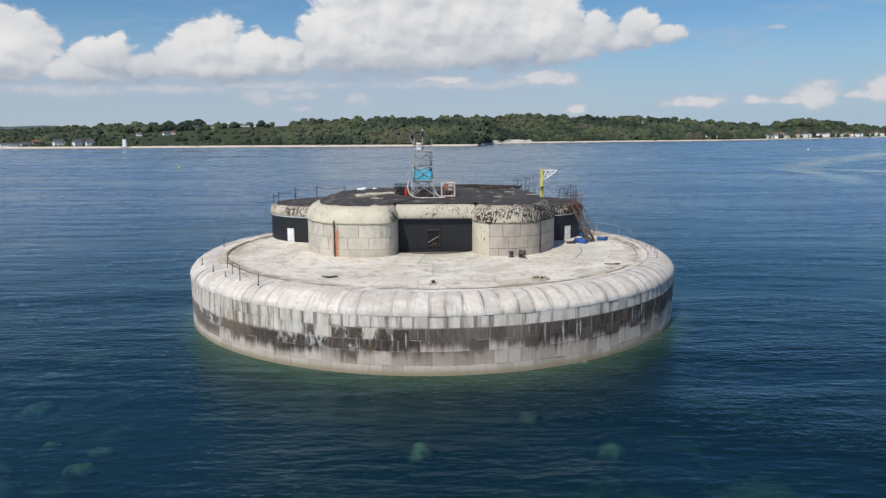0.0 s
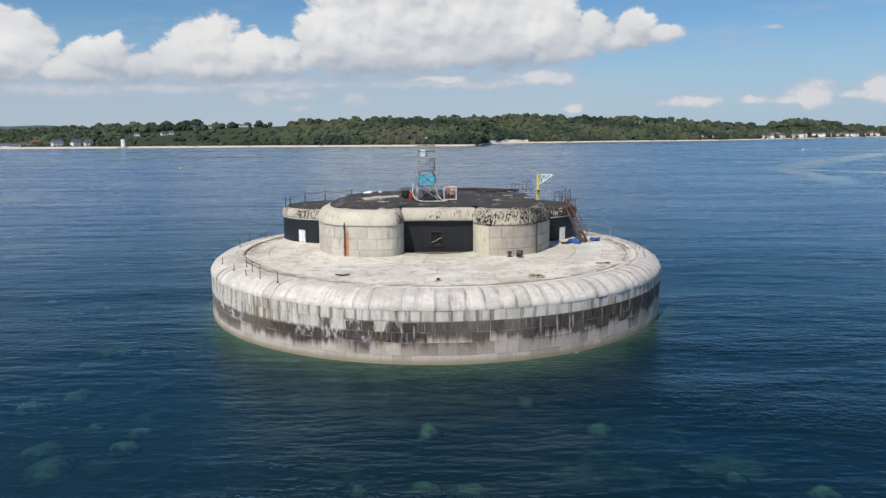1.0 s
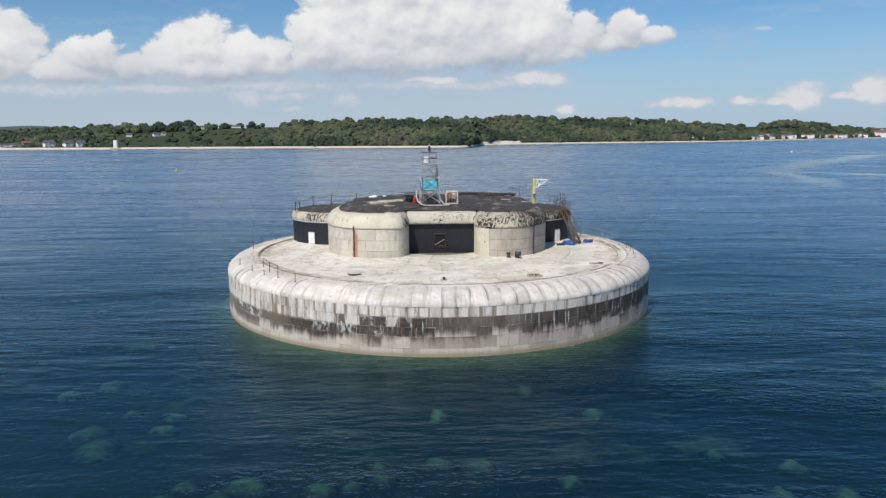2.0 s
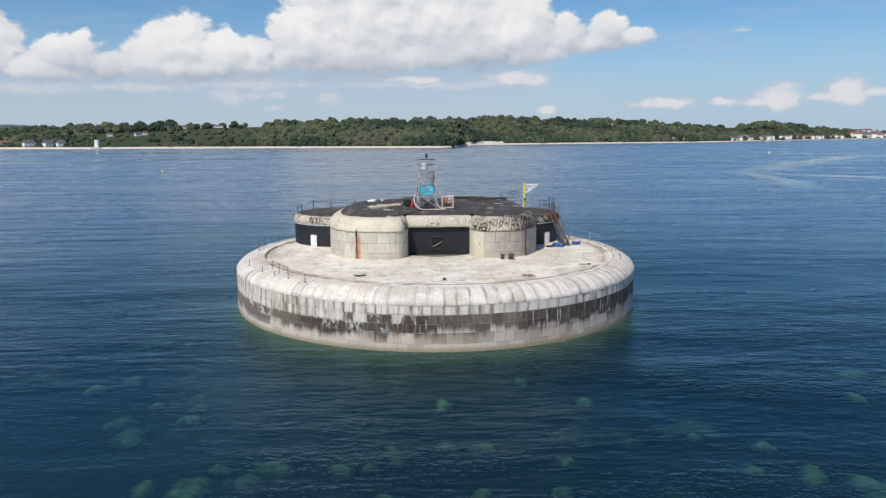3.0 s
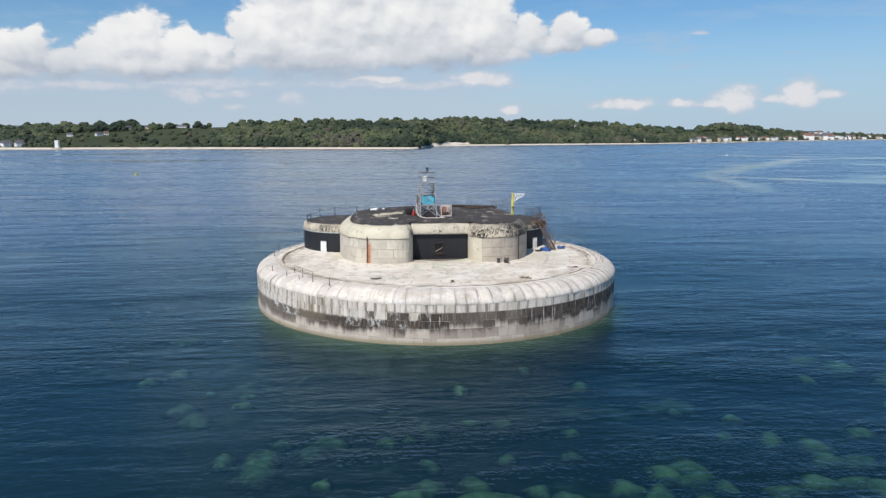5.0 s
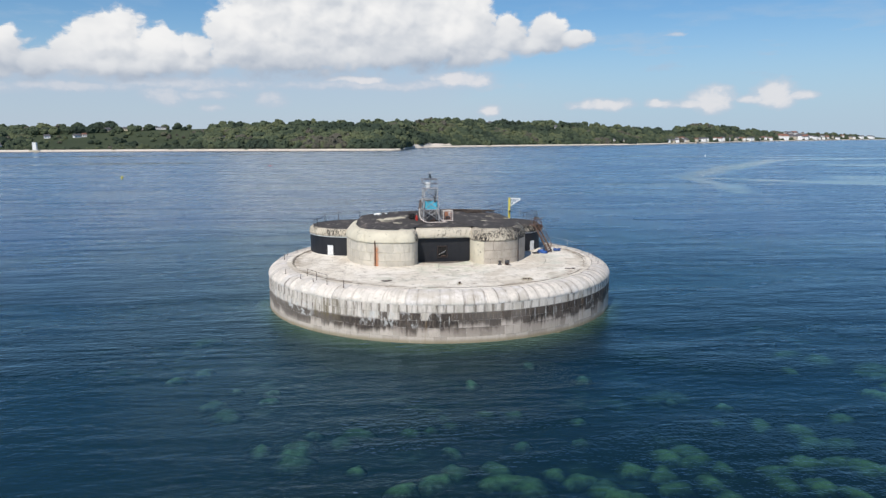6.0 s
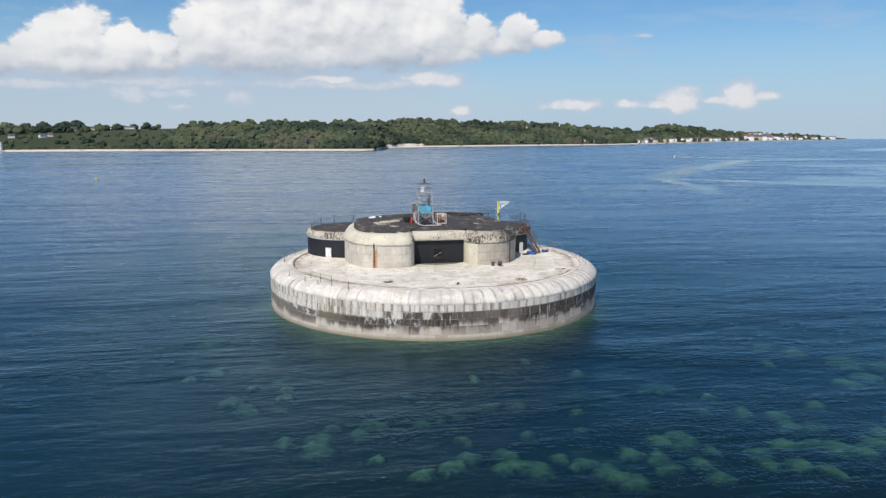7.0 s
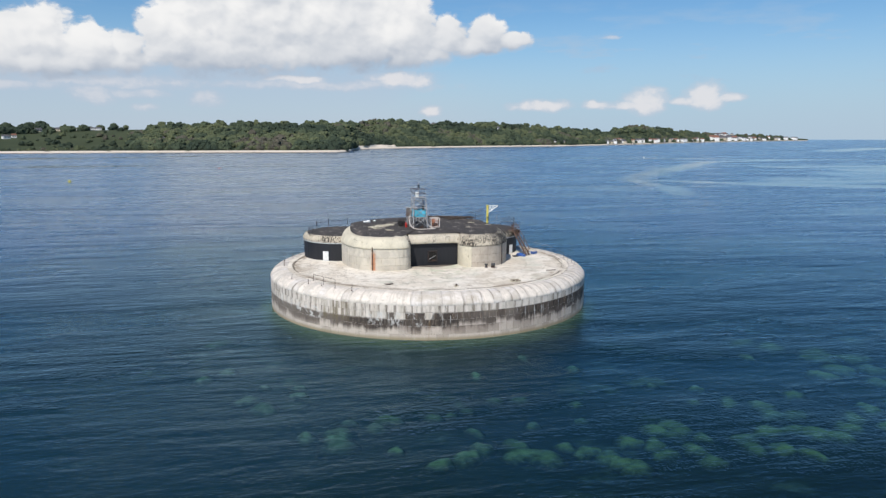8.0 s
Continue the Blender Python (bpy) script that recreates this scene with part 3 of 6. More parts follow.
    clear.inputs["Color"].default_value = (0.60, 0.82, 0.62, 1)
    body = m.n("ShaderNodeMixShader")
    m.put(body.inputs[0], m.math("SUBTRACT", 0.50, m.math("MULTIPLY", off, 0.42)))
    m.t.links.new(deep.outputs[0], body.inputs[1])
    m.t.links.new(clear.outputs[0], body.inputs[2])
    gloss = m.n("ShaderNodeBsdfGlossy")
    # reflection dimmed by tint near the fort, almost full far off
    m.put(gloss.inputs["Color"], m.mix(off, (0.60, 0.84, 0.97), (0.90, 0.965, 1.0)))
    m.put(gloss.inputs["Roughness"], m.math("MULTIPLY", m.math("MINIMUM", gust, 1.0), m.ramp(calm, 0, 1, (0.28, 0.09))))
    m.put(gloss.inputs["Normal"], nrm)
    fr = m.n("ShaderNodeFresnel")
    fr.inputs["IOR"].default_value = 1.33
    m.put(fr.inputs["Normal"], nrm)
    top = m.n("ShaderNodeMixShader")
    m.t.links.new(fr.outputs[0], top.inputs[0])
    m.t.links.new(body.outputs[0], top.inputs[1])
    m.t.links.new(gloss.outputs[0], top.inputs[2])
    m.t.links.new(top.outputs[0], m.out.inputs[0])
    return m.m


def footing_mat():
    """Tan sea-worn ledge, awash, then weed, darkened outward for light lost in deeper water."""
    m = Mat("footing_depth_fade")
    p = m.pos()
    x, y, z = m.xyz(p)
    r = m.math("SQRT", m.math("ADD", m.math("MULTIPLY", x, x), m.math("MULTIPLY", y, y)))
    r = m.math("ADD", r, m.math("MULTIPLY", m.math("SUBTRACT", m.noise(p, 0.9, 6, 0.65), 0.5), 0.7))
    c = m.mix(m.ramp(r, 19.6, 20.0), m.mix(m.noise(p, 2.5, 5), (0.50, 0.41, 0.27), (0.36, 0.29, 0.18)), (0.19, 0.20, 0.060))
    c = m.mix(m.ramp(r, 20.1, 21.5), c, (0.026, 0.036, 0.012))
    return m.shade(c, 0.7, 0.0, m.bump(m.noise(p, 5, 4), 0.5, 0.05))


def boulder_mat():
    """Pale crowns of rock, faded wide into dark weed for the rippled water's blur."""
    m = Mat("pale_boulder")
    p = m.pos()
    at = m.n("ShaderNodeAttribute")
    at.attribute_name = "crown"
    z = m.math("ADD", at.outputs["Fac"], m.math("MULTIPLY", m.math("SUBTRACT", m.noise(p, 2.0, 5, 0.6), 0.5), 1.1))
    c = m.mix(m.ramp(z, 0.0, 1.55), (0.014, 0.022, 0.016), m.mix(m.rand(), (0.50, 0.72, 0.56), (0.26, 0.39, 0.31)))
    return m.shade(c, 0.95, 0.0, m.bump(m.noise(p, 4, 4), 0.4, 0.06))


def seabed_mat():
    """Dark weed over the rocky shoal round the fort, sand further off."""
    m = Mat("weedy_seabed")
    p = m.pos()
    x, y, z = m.xyz(p)
    dx, dy = m.math("SUBTRACT", x, 2.0), m.math("ADD", y, 30.0)
    d = m.math("SQRT", m.math("ADD", m.math("MULTIPLY", dx, dx), m.math("MULTIPLY", dy, dy)))
    d = m.math("ADD", d, m.math("MULTIPLY", m.math("SUBTRACT", m.noise(p, 0.03, 5), 0.5), 60.0))
    weed = m.mix(m.noise(p, 0.35, 6, 0.65), (0.008, 0.020, 0.016), (0.024, 0.046, 0.030))
    bare = m.math("MULTIPLY", m.ramp(m.noise(p, 0.28, 5, 0.55), 0.56, 0.74), m.ramp(m.noise(m.add(p, (40.0, 9.0, 0.0)), 0.05, 3), 0.42, 0.60))
    weed = m.mix(m.math("MULTIPLY", bare, 0.7), weed, (0.14, 0.21, 0.15))
    c = m.mix(m.ramp(d, 62.0, 150.0), weed, m.mix(m.noise(p, 0.02, 5), (0.30, 0.33, 0.29), (0.46, 0.46, 0.38)))
    return m.shade(c, 0.95)


def foliage_mat(name):
    m = Mat(name)
    at = m.n("ShaderNodeAttribute")
    at.attribute_name = "tone"
    tone = at.outputs["Fac"]
    p = m.pos()
    c = m.mix(m.ramp(tone, 0.0, 0.55), (0.030, 0.044, 0.034), (0.072, 0.092, 0.056))
    c = m.mix(m.ramp(tone, 0.50, 0.80), c, (0.120, 0.134, 0.070))
    c = m.mix(m.ramp(tone, 0.88, 0.97), c, (0.105, 0.092, 0.078))
    c = m.mix(m.math("MULTIPLY", m.island(), 0.35), c, (0.058, 0.074, 0.044))
    c = m.mix(m.ramp(m.noise(p, 0.6, 5, 0.65), 0.38, 0.68, (0.0, 0.5)), c, (0.034, 0.046, 0.028))
    return m.shade(c, 0.9, 0.0, m.bump(m.noise(p, 1.4, 4), 0.8, 0.6), 0.1)


def grass_mat():
    m = Mat("grassland")
    p = m.pos()
    c = m.mix(m.ramp(m.noise(p, 0.012, 5), 0.38, 0.62), (0.038, 0.052, 0.032), (0.066, 0.080, 0.048))
    c = m.mix(m.noise(p, 0.2, 5), c, (0.05, 0.062, 0.03))
    return m.shade(c, 0.95, 0.0, None, 0.1)


def beach_mat():
    m = Mat("beach_sand")
    p = m.pos()
    c = m.mix(m.noise(p, 0.06, 6, 0.65), (0.52, 0.45, 0.37), (0.70, 0.63, 0.55))
    z = m.xyz(p)[2]
    c = m.mix(m.ramp(z, 0.9, 0.3), c, (0.17, 0.14, 0.11))
    return m.shade(c, 0.95, 0.0, m.bump(m.noise(p, 0.6, 5), 0.5, 0.4))


M_STONE = wall_stone("tidal_stone", (0.55, 0.485, 0.41))
M_CAP = capstone_mat()
M_DECK = deck_mat()
M_JOINT = plain("open_joint", (0.17, 0.145, 0.12), 0.95)
M_MORTAR = plain("mortar", (0.53, 0.48, 0.43), 0.95, amount=0.6, scale=1.2)
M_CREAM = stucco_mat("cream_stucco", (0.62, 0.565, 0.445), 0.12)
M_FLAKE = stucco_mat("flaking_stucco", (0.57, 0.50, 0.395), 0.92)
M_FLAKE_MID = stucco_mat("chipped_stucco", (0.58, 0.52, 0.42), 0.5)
M_BLOCK = house_stone_mat("cream_stone", (0.60, 0.55, 0.465), True)
M_BLOCK_GREY = house_stone_mat("grey_stone", (0.49, 0.43, 0.36))
M_ROOF = roof_mat()
M_BLACK = black_wall_mat()
M_PORT = rusted("port_iron", (0.030, 0.022, 0.020), 0.15)
M_WATER = water_mat()
M_LEAF = foliage_mat("foliage")
M_GRASS = grass_mat()
M_BEACH = beach_mat()
M_HILL = plain("distant_woods", (0.085, 0.112, 0.105), 0.95, amount=0.35, scale=0.012)
M_WHITE = plain("white_paint", (0.78, 0.78, 0.76), 0.5, amount=0.15)
M_SHUTTER = plain("shutter_paint", (0.60, 0.61, 0.62), 0.5, amount=0.2)
M_STEEL = rusted("galvanised_steel", (0.36, 0.36, 0.365), 0.28)
M_RUST = rusted("rusty_steel", (0.10, 0.07, 0.055), 0.8)
M_STAIR = rusted("brown_rusty_steel", (0.14, 0.09, 0.068), 0.5)
M_DARKSTEEL = rusted("dark_steel", (0.05, 0.05, 0.055), 0.4)
M_YELLOW = rusted("yellow_paint", (0.72, 0.62, 0.13), 0.18)
M_BLUE = plain("blue_tarpaulin", (0.10, 0.50, 0.66), 0.45, amount=0.35, scale=1.6, relief=0.5)
M_DEEPBLUE = plain("dark_blue_tarpaulin", (0.035, 0.10, 0.32), 0.5, amount=0.4, scale=2)
M_RED = plain("red_paint", (0.50, 0.04, 0.03), 0.45)
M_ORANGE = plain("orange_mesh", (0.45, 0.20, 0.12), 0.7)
M_PINKWHITE = plain("weathered_white_frame", (0.66, 0.58, 0.53), 0.6)
M_TIMBER = plain("weathered_timber", (0.07, 0.052, 0.042), 0.9, amount=0.5)
M_DARK = plain("dark_void", (0.012, 0.012, 0.012), 0.9)
M_PALE = plain("pale_rubble", (0.50, 0.45, 0.35), 0.95, amount=0.4, scale=3)
M_SLATE = plain("roof_slate", (0.11, 0.105, 0.115), 0.8, amount=0.3, scale=0.3)
M_TILE = plain("roof_tile_red", (0.22, 0.11, 0.08), 0.85, amount=0.3, scale=0.3)
M_HOUSE = plain("house_white", (0.82, 0.81, 0.80), 0.7, amount=0.12, scale=0.3)
M_HOUSE2 = plain("house_cream", (0.52, 0.46, 0.36), 0.8, amount=0.15, scale=0.3)
M_GLASS = plain("window_glass", (0.03, 0.04, 0.05), 0.08, amount=0.1)
M_BED = seabed_mat()
M_BOULDER = boulder_mat()
M_FOOT = footing_mat()


# ---------------------------------------------------------------- geometry helpers
class Geo:
    """Vertices and faces of one part."""

    def __init__(self):
        self.v, self.f = [], []

    def add(self, verts, faces):
        k = len(self.v)
        self.v += [tuple(p) for p in verts]
        self.f += [tuple(k + i for i in q) for q in faces]
        return self

    def box(self, c, s, m=None, bevel=0.0):
        """A box at c with sizes s, turned by m; bevel cuts its upright edges and rims."""
        x, y, z = (k / 2 for k in s)
        b = min(bevel, x * 0.9, y * 0.9, z * 0.9)
        m = m or Matrix.Identity(3)
        if b <= 0:
            pts = [(i * x, j * y, k * z) for k in (-1, 1) for i, j in ((-1, -1), (1, -1), (1, 1), (-1, 1))]
            faces = [(3, 2, 1, 0), (4, 5, 6, 7)] + [(i, (i + 1) % 4, (i + 1) % 4 + 4, i + 4) for i in range(4)]
        else:
            def ring(zz, ins):
                a, d = x - ins, y - ins
                return [(-a + b, -d, zz), (a - b, -d, zz), (a, -d + b, zz), (a, d - b, zz), (a - b, d, zz), (-a + b, d, zz), (-a, d - b, zz), (-a, -d + b, zz)]
            pts = ring(-z, b * 0.6) + ring(-z + b, 0) + ring(z - b, 0) + ring(z, b * 0.6)
            faces = [tuple(range(7, -1, -1)), tuple(range(24, 32))]
            for r in range(3):
                faces += [(r * 8 + i, r * 8 + (i + 1) % 8, r * 8 + 8 + (i + 1) % 8, r * 8 + 8 + i) for i in range(8)]
        c = Vector(c)
        return self.add([c + m @ Vector(p) for p in pts], faces)

    def tube(self, a, b, r, r2=None, n=6, caps=True):
        a, b = Vector(a), Vector(b)
        r2 = r if r2 is None else r2
        d = (b - a).normalized()
        u = d.cross((0, 0, 1) if abs(d.z) < 0.9 else (1, 0, 0)).normalized()
        w = d.cross(u)
        ring = [u * math.cos(2 * math.pi * i / n) + w * math.sin(2 * math.pi * i / n) for i in range(n)]
        pts = [a + q * r for q in ring] + [b + q * r2 for q in ring]
        faces = [(i, (i + 1) % n, n + (i + 1) % n, n + i) for i in range(n)]
        if caps:
            faces += [tuple(range(n - 1, -1, -1)), tuple(range(n, 2 * n))]
        return self.add(pts, faces)

    def path(self, pts, r, n=6):
        for a, b in zip(pts, pts[1:]):
            self.tube(a, b, r, n=n)
        return self

    def lump(self, c, s, seed=0, rough=0.25, sub=2):
        bm = bmesh.new()
        bmesh.ops.create_icosphere(bm, subdivisions=sub, radius=1)
        o = Vector((seed * 3.7, seed * 1.9, seed * 0.7))
        pts = []
        for q in bm.verts:
            k = 1 + rough * 1.6 * noise.noise(q.co * 1.6 + o) + rough * 0.7 * noise.noise(q.co * 4 + o)
            pts.append((c[0] + q.co.x * k * s[0], c[1] + q.co.y * k * s[1], c[2] + q.co.z * k * s[2]))
        bm.verts.index_update()
        faces = [tuple(q.index for q in fc.verts) for fc in bm.faces]
        bm.free()
        return self.add(pts, faces)

    def lathe(self, prof, n=16, c=(0, 0, 0), a0=0.0, a1=2 * math.pi):
        """Turns a profile of (radius, height) about the upright through c."""
        full = abs(a1 - a0 - 2 * math.pi) < 1e-6
        cols = n if full else n + 1
        pts = [(c[0] + r * math.sin(a0 + (a1 - a0) * i / n), c[1] - r * math.cos(a0 + (a1 - a0) * i / n), c[2] + z) for i in range(cols) for r, z in prof]
        k = len(prof)
        faces = [(i * k + j, ((i + 1) % cols) * k + j, ((i + 1) % cols) * k + j + 1, i * k + j + 1) for i in range(n) for j in range(k - 1)]
        return self.add(pts, faces)

    def mesh(self, name, mat, smooth=False):
        me = bpy.data.meshes.new(name)
        me.from_pydata(self.v, [], self.f)
        me.materials.append(mat)
        if smooth:
            me.polygons.foreach_set("use_smooth", [True] * len(me.polygons))
        me.update()
        return me


def part(name, g, mat, parent=None, label="", smooth=False):
    """Links a Geo (or a finished mesh) as one mesh object, under a thing or under a part."""
    me = g if isinstance(g, bpy.types.Mesh) else g.mesh(name, mat, smooth)
    ob = new(name, me)
    ob.parent = parent
    if label:
        tagged(ob, label)
    return ob


def thing(name, at, label, category, group="", rz=0.0, kind=""):
    ob = new(name)
    ob.empty_display_size = 0.3
    ob.matrix_world = pose(*at, 0, 0, rz)
    return tagged(ob, label, category, group, kind)


def lerp_table(table, x):
    xs, ys = [k[0] for k in table], [k[1] for k in table]
    return float(np.interp(x, xs, ys))


def smooth_line(pts, per=6):
    """A smooth line through points of the plan."""
    out = []
    n = len(pts)
    for i in range(n - 1):
        p0, p1, p2, p3 = (Vector(pts[max(0, min(n - 1, j))]) for j in (i - 1, i, i + 1, i + 2))
        for k in range(per):
            t = k / per
            out.append(0.5 * (2 * p1 + (p2 - p0) * t + (2 * p0 - 5 * p1 + 4 * p2 - p3) * t * t + (3 * p1 - p0 - 3 * p2 + p3) * t ** 3))
    out.append(Vector(pts[-1]))
    return out


# ---------------------------------------------------------------- sea, seabed
def bed_z(x, y):
    """Height of the sea bottom: a shoal round the fort, deeper further off."""
    r = math.hypot(x, y + 30)
    return -1.7 - 5.2 * min(1.0, max(0.0, (r - 48) / 60)) ** 1.5 + 0.3 * noise.noise((x * 0.05, y * 0.05, 0)) - min(8.0, 0.012 * r)


def sea():
    g = Geo()
    rings = [0.0, 15, 30, 60, 120, 250, 500, 1000, 2000, 4000, 8000, 14000]
    n = 64
    pts = [(0.0, 0.0, 0.0)] + [(r * math.sin(2 * math.pi * i / n), r * math.cos(2 * math.pi * i / n), 0.0) for r in rings[1:] for i in range(n)]
    faces = [(0, 1 + (i + 1) % n, 1 + i) for i in range(n)]
    for k in range(len(rings) - 2):
        a, b = 1 + k * n, 1 + (k + 1) * n
        faces += [(a + i, a + (i + 1) % n, b + (i + 1) % n, b + i) for i in range(n)]
    g.add(pts, faces)
    tagged(part("water", g, M_WATER), "blue-green rippled sea, clear over pale rocks", "water", kind="structure")
    bed = Geo()
    rings = [0.0, 12, 24, 36, 48, 60, 75, 95, 120, 160, 220, 320, 500, 900, 2000, 5000, 14000]
    n = 96
    pts = [(0.0, -30.0, bed_z(0.0, -30.0))]
    for r in rings[1:]:
        for i in range(n):
            x, y = r * math.sin(2 * math.pi * i / n), -30 + r * math.cos(2 * math.pi * i / n)
            pts.append((x, y, bed_z(x, y)))
    faces = [(0, 1 + (i + 1) % n, 1 + i) for i in range(n)]
    for k in range(len(rings) - 2):
        a, b = 1 + k * n, 1 + (k + 1) * n
        faces += [(a + i, a + (i + 1) % n, b + (i + 1) % n, b + i) for i in range(n)]
    bed.add(pts, faces)
    tagged(part("seabed", bed, M_BED, smooth=True), "dark weedy seabed under the clear water", "seabed", kind="structure")


sea()


# ---------------------------------------------------------------- the fort's round base
fort = thing("sea_fort", (0, 0, 0), "round pale stone sea fort with a flat concrete deck", "fort")
R_WALL, Z_DECK = 19.3, 4.55
COURSES = [3.60, 2.83, 2.12, 1.44, 0.60, -0.35]


def wedge(r, w, z0, z1, deep=0.4, gap=0.018, bev=0.012):
    """A wall stone on the circle r, w wide, its face bevelled, centred on the front."""
    a = (w / 2 - gap / 2) / r
    zb, zt = z0 + gap / 2, z1 - gap / 2
    n = 3
    pts = []
    for rr, ins in ((r - deep, 0.0), (r - bev, 0.0), (r, bev)):
        ai = a - ins / r
        for i in range(n + 1):
            t = -ai + 2 * ai * i / n
            for z in (zb + ins, zt - ins):
                pts.append((rr * math.sin(t), -rr * math.cos(t), z))
    k = 2 * (n + 1)
    faces = []
    for i in range(n):
        o = 2 * k + 2 * i
        faces.append((o, o + 2, o + 3, o + 1))
        for lay in (0, 1):
            p, q = lay * k + 2 * i, (lay + 1) * k + 2 * i
            faces += [(p, p + 2, q + 2, q), (q + 1, q + 3, p + 3, p + 1)]
    for lay in (0, 1):
        p, q = lay * k, (lay + 1) * k
        faces += [(p, q, q + 1, p + 1), (p + k - 1, q + k - 1, q + k - 2, p + k - 2)]
    return Geo().add(pts, faces)


def round_base():
    rnd = random.Random(4)
    core = Geo().lathe([(17.2, 4.40), (18.3, 4.25), (19.0, 3.8), (19.28, 3.5), (19.28, -0.2), (19.6, -0.6), (19.7, -6)], 128)
    wall = part("outer_wall", core, M_MORTAR, fort, "curved wall of large weathered stone blocks, dark with weed in the middle", True)
    rest = Geo()
    for c in range(5):
        z1, z0 = COURSES[c], COURSES[c + 1]
        widths = ([0.75, 0.85, 0.95, 1.05], [0.75, 0.85, 0.95, 1.1], [0.85, 1.0, 1.15, 1.3], [0.8, 1.05, 1.2, 1.6], [0.7, 1.0, 1.2, 1.6])[c]
        meshes = [wedge(R_WALL, w, z0, z1).mesh("stone_block", M_STONE) for w in widths]
        a, full = math.pi + rnd.random() * 0.05, 3 * math.pi
        while a < full - 0.03:
            i = rnd.choices(range(4), (2, 4, 3, 1))[0]
            w = widths[i] / R_WALL
            if a + w > full:
                break
            mid = a + w / 2
            off = rnd.uniform(-0.012, 0.012)
            if math.cos(mid) > 0.06:
                ob = part("stone_block", meshes[i], None, wall)
                ob.matrix_basis = Matrix.Rotation(mid, 4, "Z") @ Matrix.Translation((0, off, 0))
            else:
                m = Matrix.Rotation(mid, 4, "Z")
                me = meshes[i]
                rest.add([m @ q.co for q in me.vertices], [tuple(p.vertices) for p in me.polygons])
            a += w
    tagged(part("back_blocks", rest, M_STONE, wall), kind="stuff")

    # rounded capstones
    para = part("parapet", Geo().lathe([(17.0, 4.42), (17.93, 4.56), (18.385, 4.475), (18.775, 4.28), (19.06, 4.05), (19.24, 3.83), (19.29, 3.62)], 128), M_MORTAR, fort, "ring of rounded pale concrete capstones stained between the joints", True)
    prof = [(17.35, 4.60), (17.95, 4.585), (18.4, 4.50), (18.8, 4.30), (19.09, 4.07), (19.27, 3.84), (19.325, 3.70), (19.325, 3.56)]
    N = 114
    shapes = []
    for w in (1.0, 0.997):
        half = math.pi / N * w - 0.0002
        g = Geo()
        cols = [-half, -half / 2, 0.0, half / 2, half]
        pts = [(r * math.sin(t), -r * math.cos(t), z) for t in cols for r, z in prof]
        k = len(prof)
        faces = [(i * k + j + 1, i * k + j, (i + 1) * k + j, (i + 1) * k + j + 1)[::-1] for i in range(4) for j in range(k - 1)]
        g.add(pts, [tuple(reversed(q)) for q in faces])
        for t in (cols[0], cols[-1]):
            side = [(r * math.sin(t), -r * math.cos(t), z) for r, z in prof] + [(17.35 * math.sin(t), -17.35 * math.cos(t), 3.56)]
            g.add(side, [tuple(range(k + 1)) if t < 0 else tuple(range(k, -1, -1))])
        shapes.append(g.mesh("capstone", M_CAP, True))
    rest = Geo()
    for i in range(N):
        a = 2 * math.pi * (i + 0.35) / N
        m = Matrix.Rotation(a, 4, "Z") @ Matrix.Translation((0, rnd.uniform(-0.02, 0.02), rnd.uniform(-0.015, 0.015)))
        if math.cos(a) > -0.35:
            part("capstone", shapes[i % 2], None, para).matrix_basis = m
        else:
            me = shapes[0]
            rest.add([m @ q.co for q in me.vertices], [tuple(p.vertices) for p in me.polygons])
    tagged(part("back_capstones", rest, M_CAP, para, smooth=True), kind="stuff")

    # deck: a bed with slabs in two rings
    deck = part("deck", Geo().lathe([(0.0, 4.50), (5.0, 4.50), (17.3, 4.48)], 96), M_JOINT, fort, "flat pale concrete deck, stained and patched")
    def slab(r0, r1, half, z, tilt=0.0):
        pts, n = [], 4
        gap = 0.010
        for zz, ins in ((z - 0.08, 0.0), (z - 0.012, 0.0), (z, 0.018)):
            for r in (r0 + gap + ins, r1 - gap - ins):
                for i in range(n + 1):
                    h = half - (gap + ins) / r
                    t = -h + 2 * h * i / n
                    pts.append((r * math.sin(t), -r * math.cos(t), zz - tilt * (r - r0)))
        k, row = 2 * (n + 1), n + 1
        faces = [(2 * k + i, 2 * k + row + i, 2 * k + row + i + 1, 2 * k + i + 1)[::-1] for i in range(n)]
        for lay in (0, 1):
            p, q = lay * k, (lay + 1) * k
            faces += [(p + i, p + i + 1, q + i + 1, q + i)[::-1] for i in range(n)]
            faces += [(p + row + i, p + row + i + 1, q + row + i + 1, q + row + i) for i in range(n)]
            faces += [(p, p + row, q + row, q), (p + n, p + row + n, q + row + n, q + n)[::-1]]
        return Geo().add(pts, faces)
    me = slab(16.55, 17.34, math.pi / 30, 4.60).mesh("deck_slab", M_DECK)
    for i in range(30):
        part("deck_slab", me, None, deck).matrix_basis = Matrix.Rotation(2 * math.pi * (i + 0.3) / 30, 4, "Z") @ Matrix.Translation((0, 0, rnd.uniform(-0.006, 0.006)))
    for r0, r1, count in ((4.0, 8.4, 11), (8.4, 12.3, 17), (12.3, 14.6, 23), (14.6, 16.52, 27)):
        edges = [2 * math.pi * (i + rnd.uniform(-0.3, 0.3)) / count for i in range(count)]
        edges.append(edges[0] + 2 * math.pi)
        for a0, a1 in zip(edges, edges[1:]):
            ob = part("deck_slab", slab(r0, r1, (a1 - a0) / 2, 4.55), M_DECK, deck)
            ob.matrix_basis = Matrix.Rotation((a0 + a1) / 2, 4, "Z") @ Matrix.Translation((0, 0, rnd.uniform(-0.008, 0.008)))
    # footing under the water
    foot = Geo()
    n = 160
    pts = []
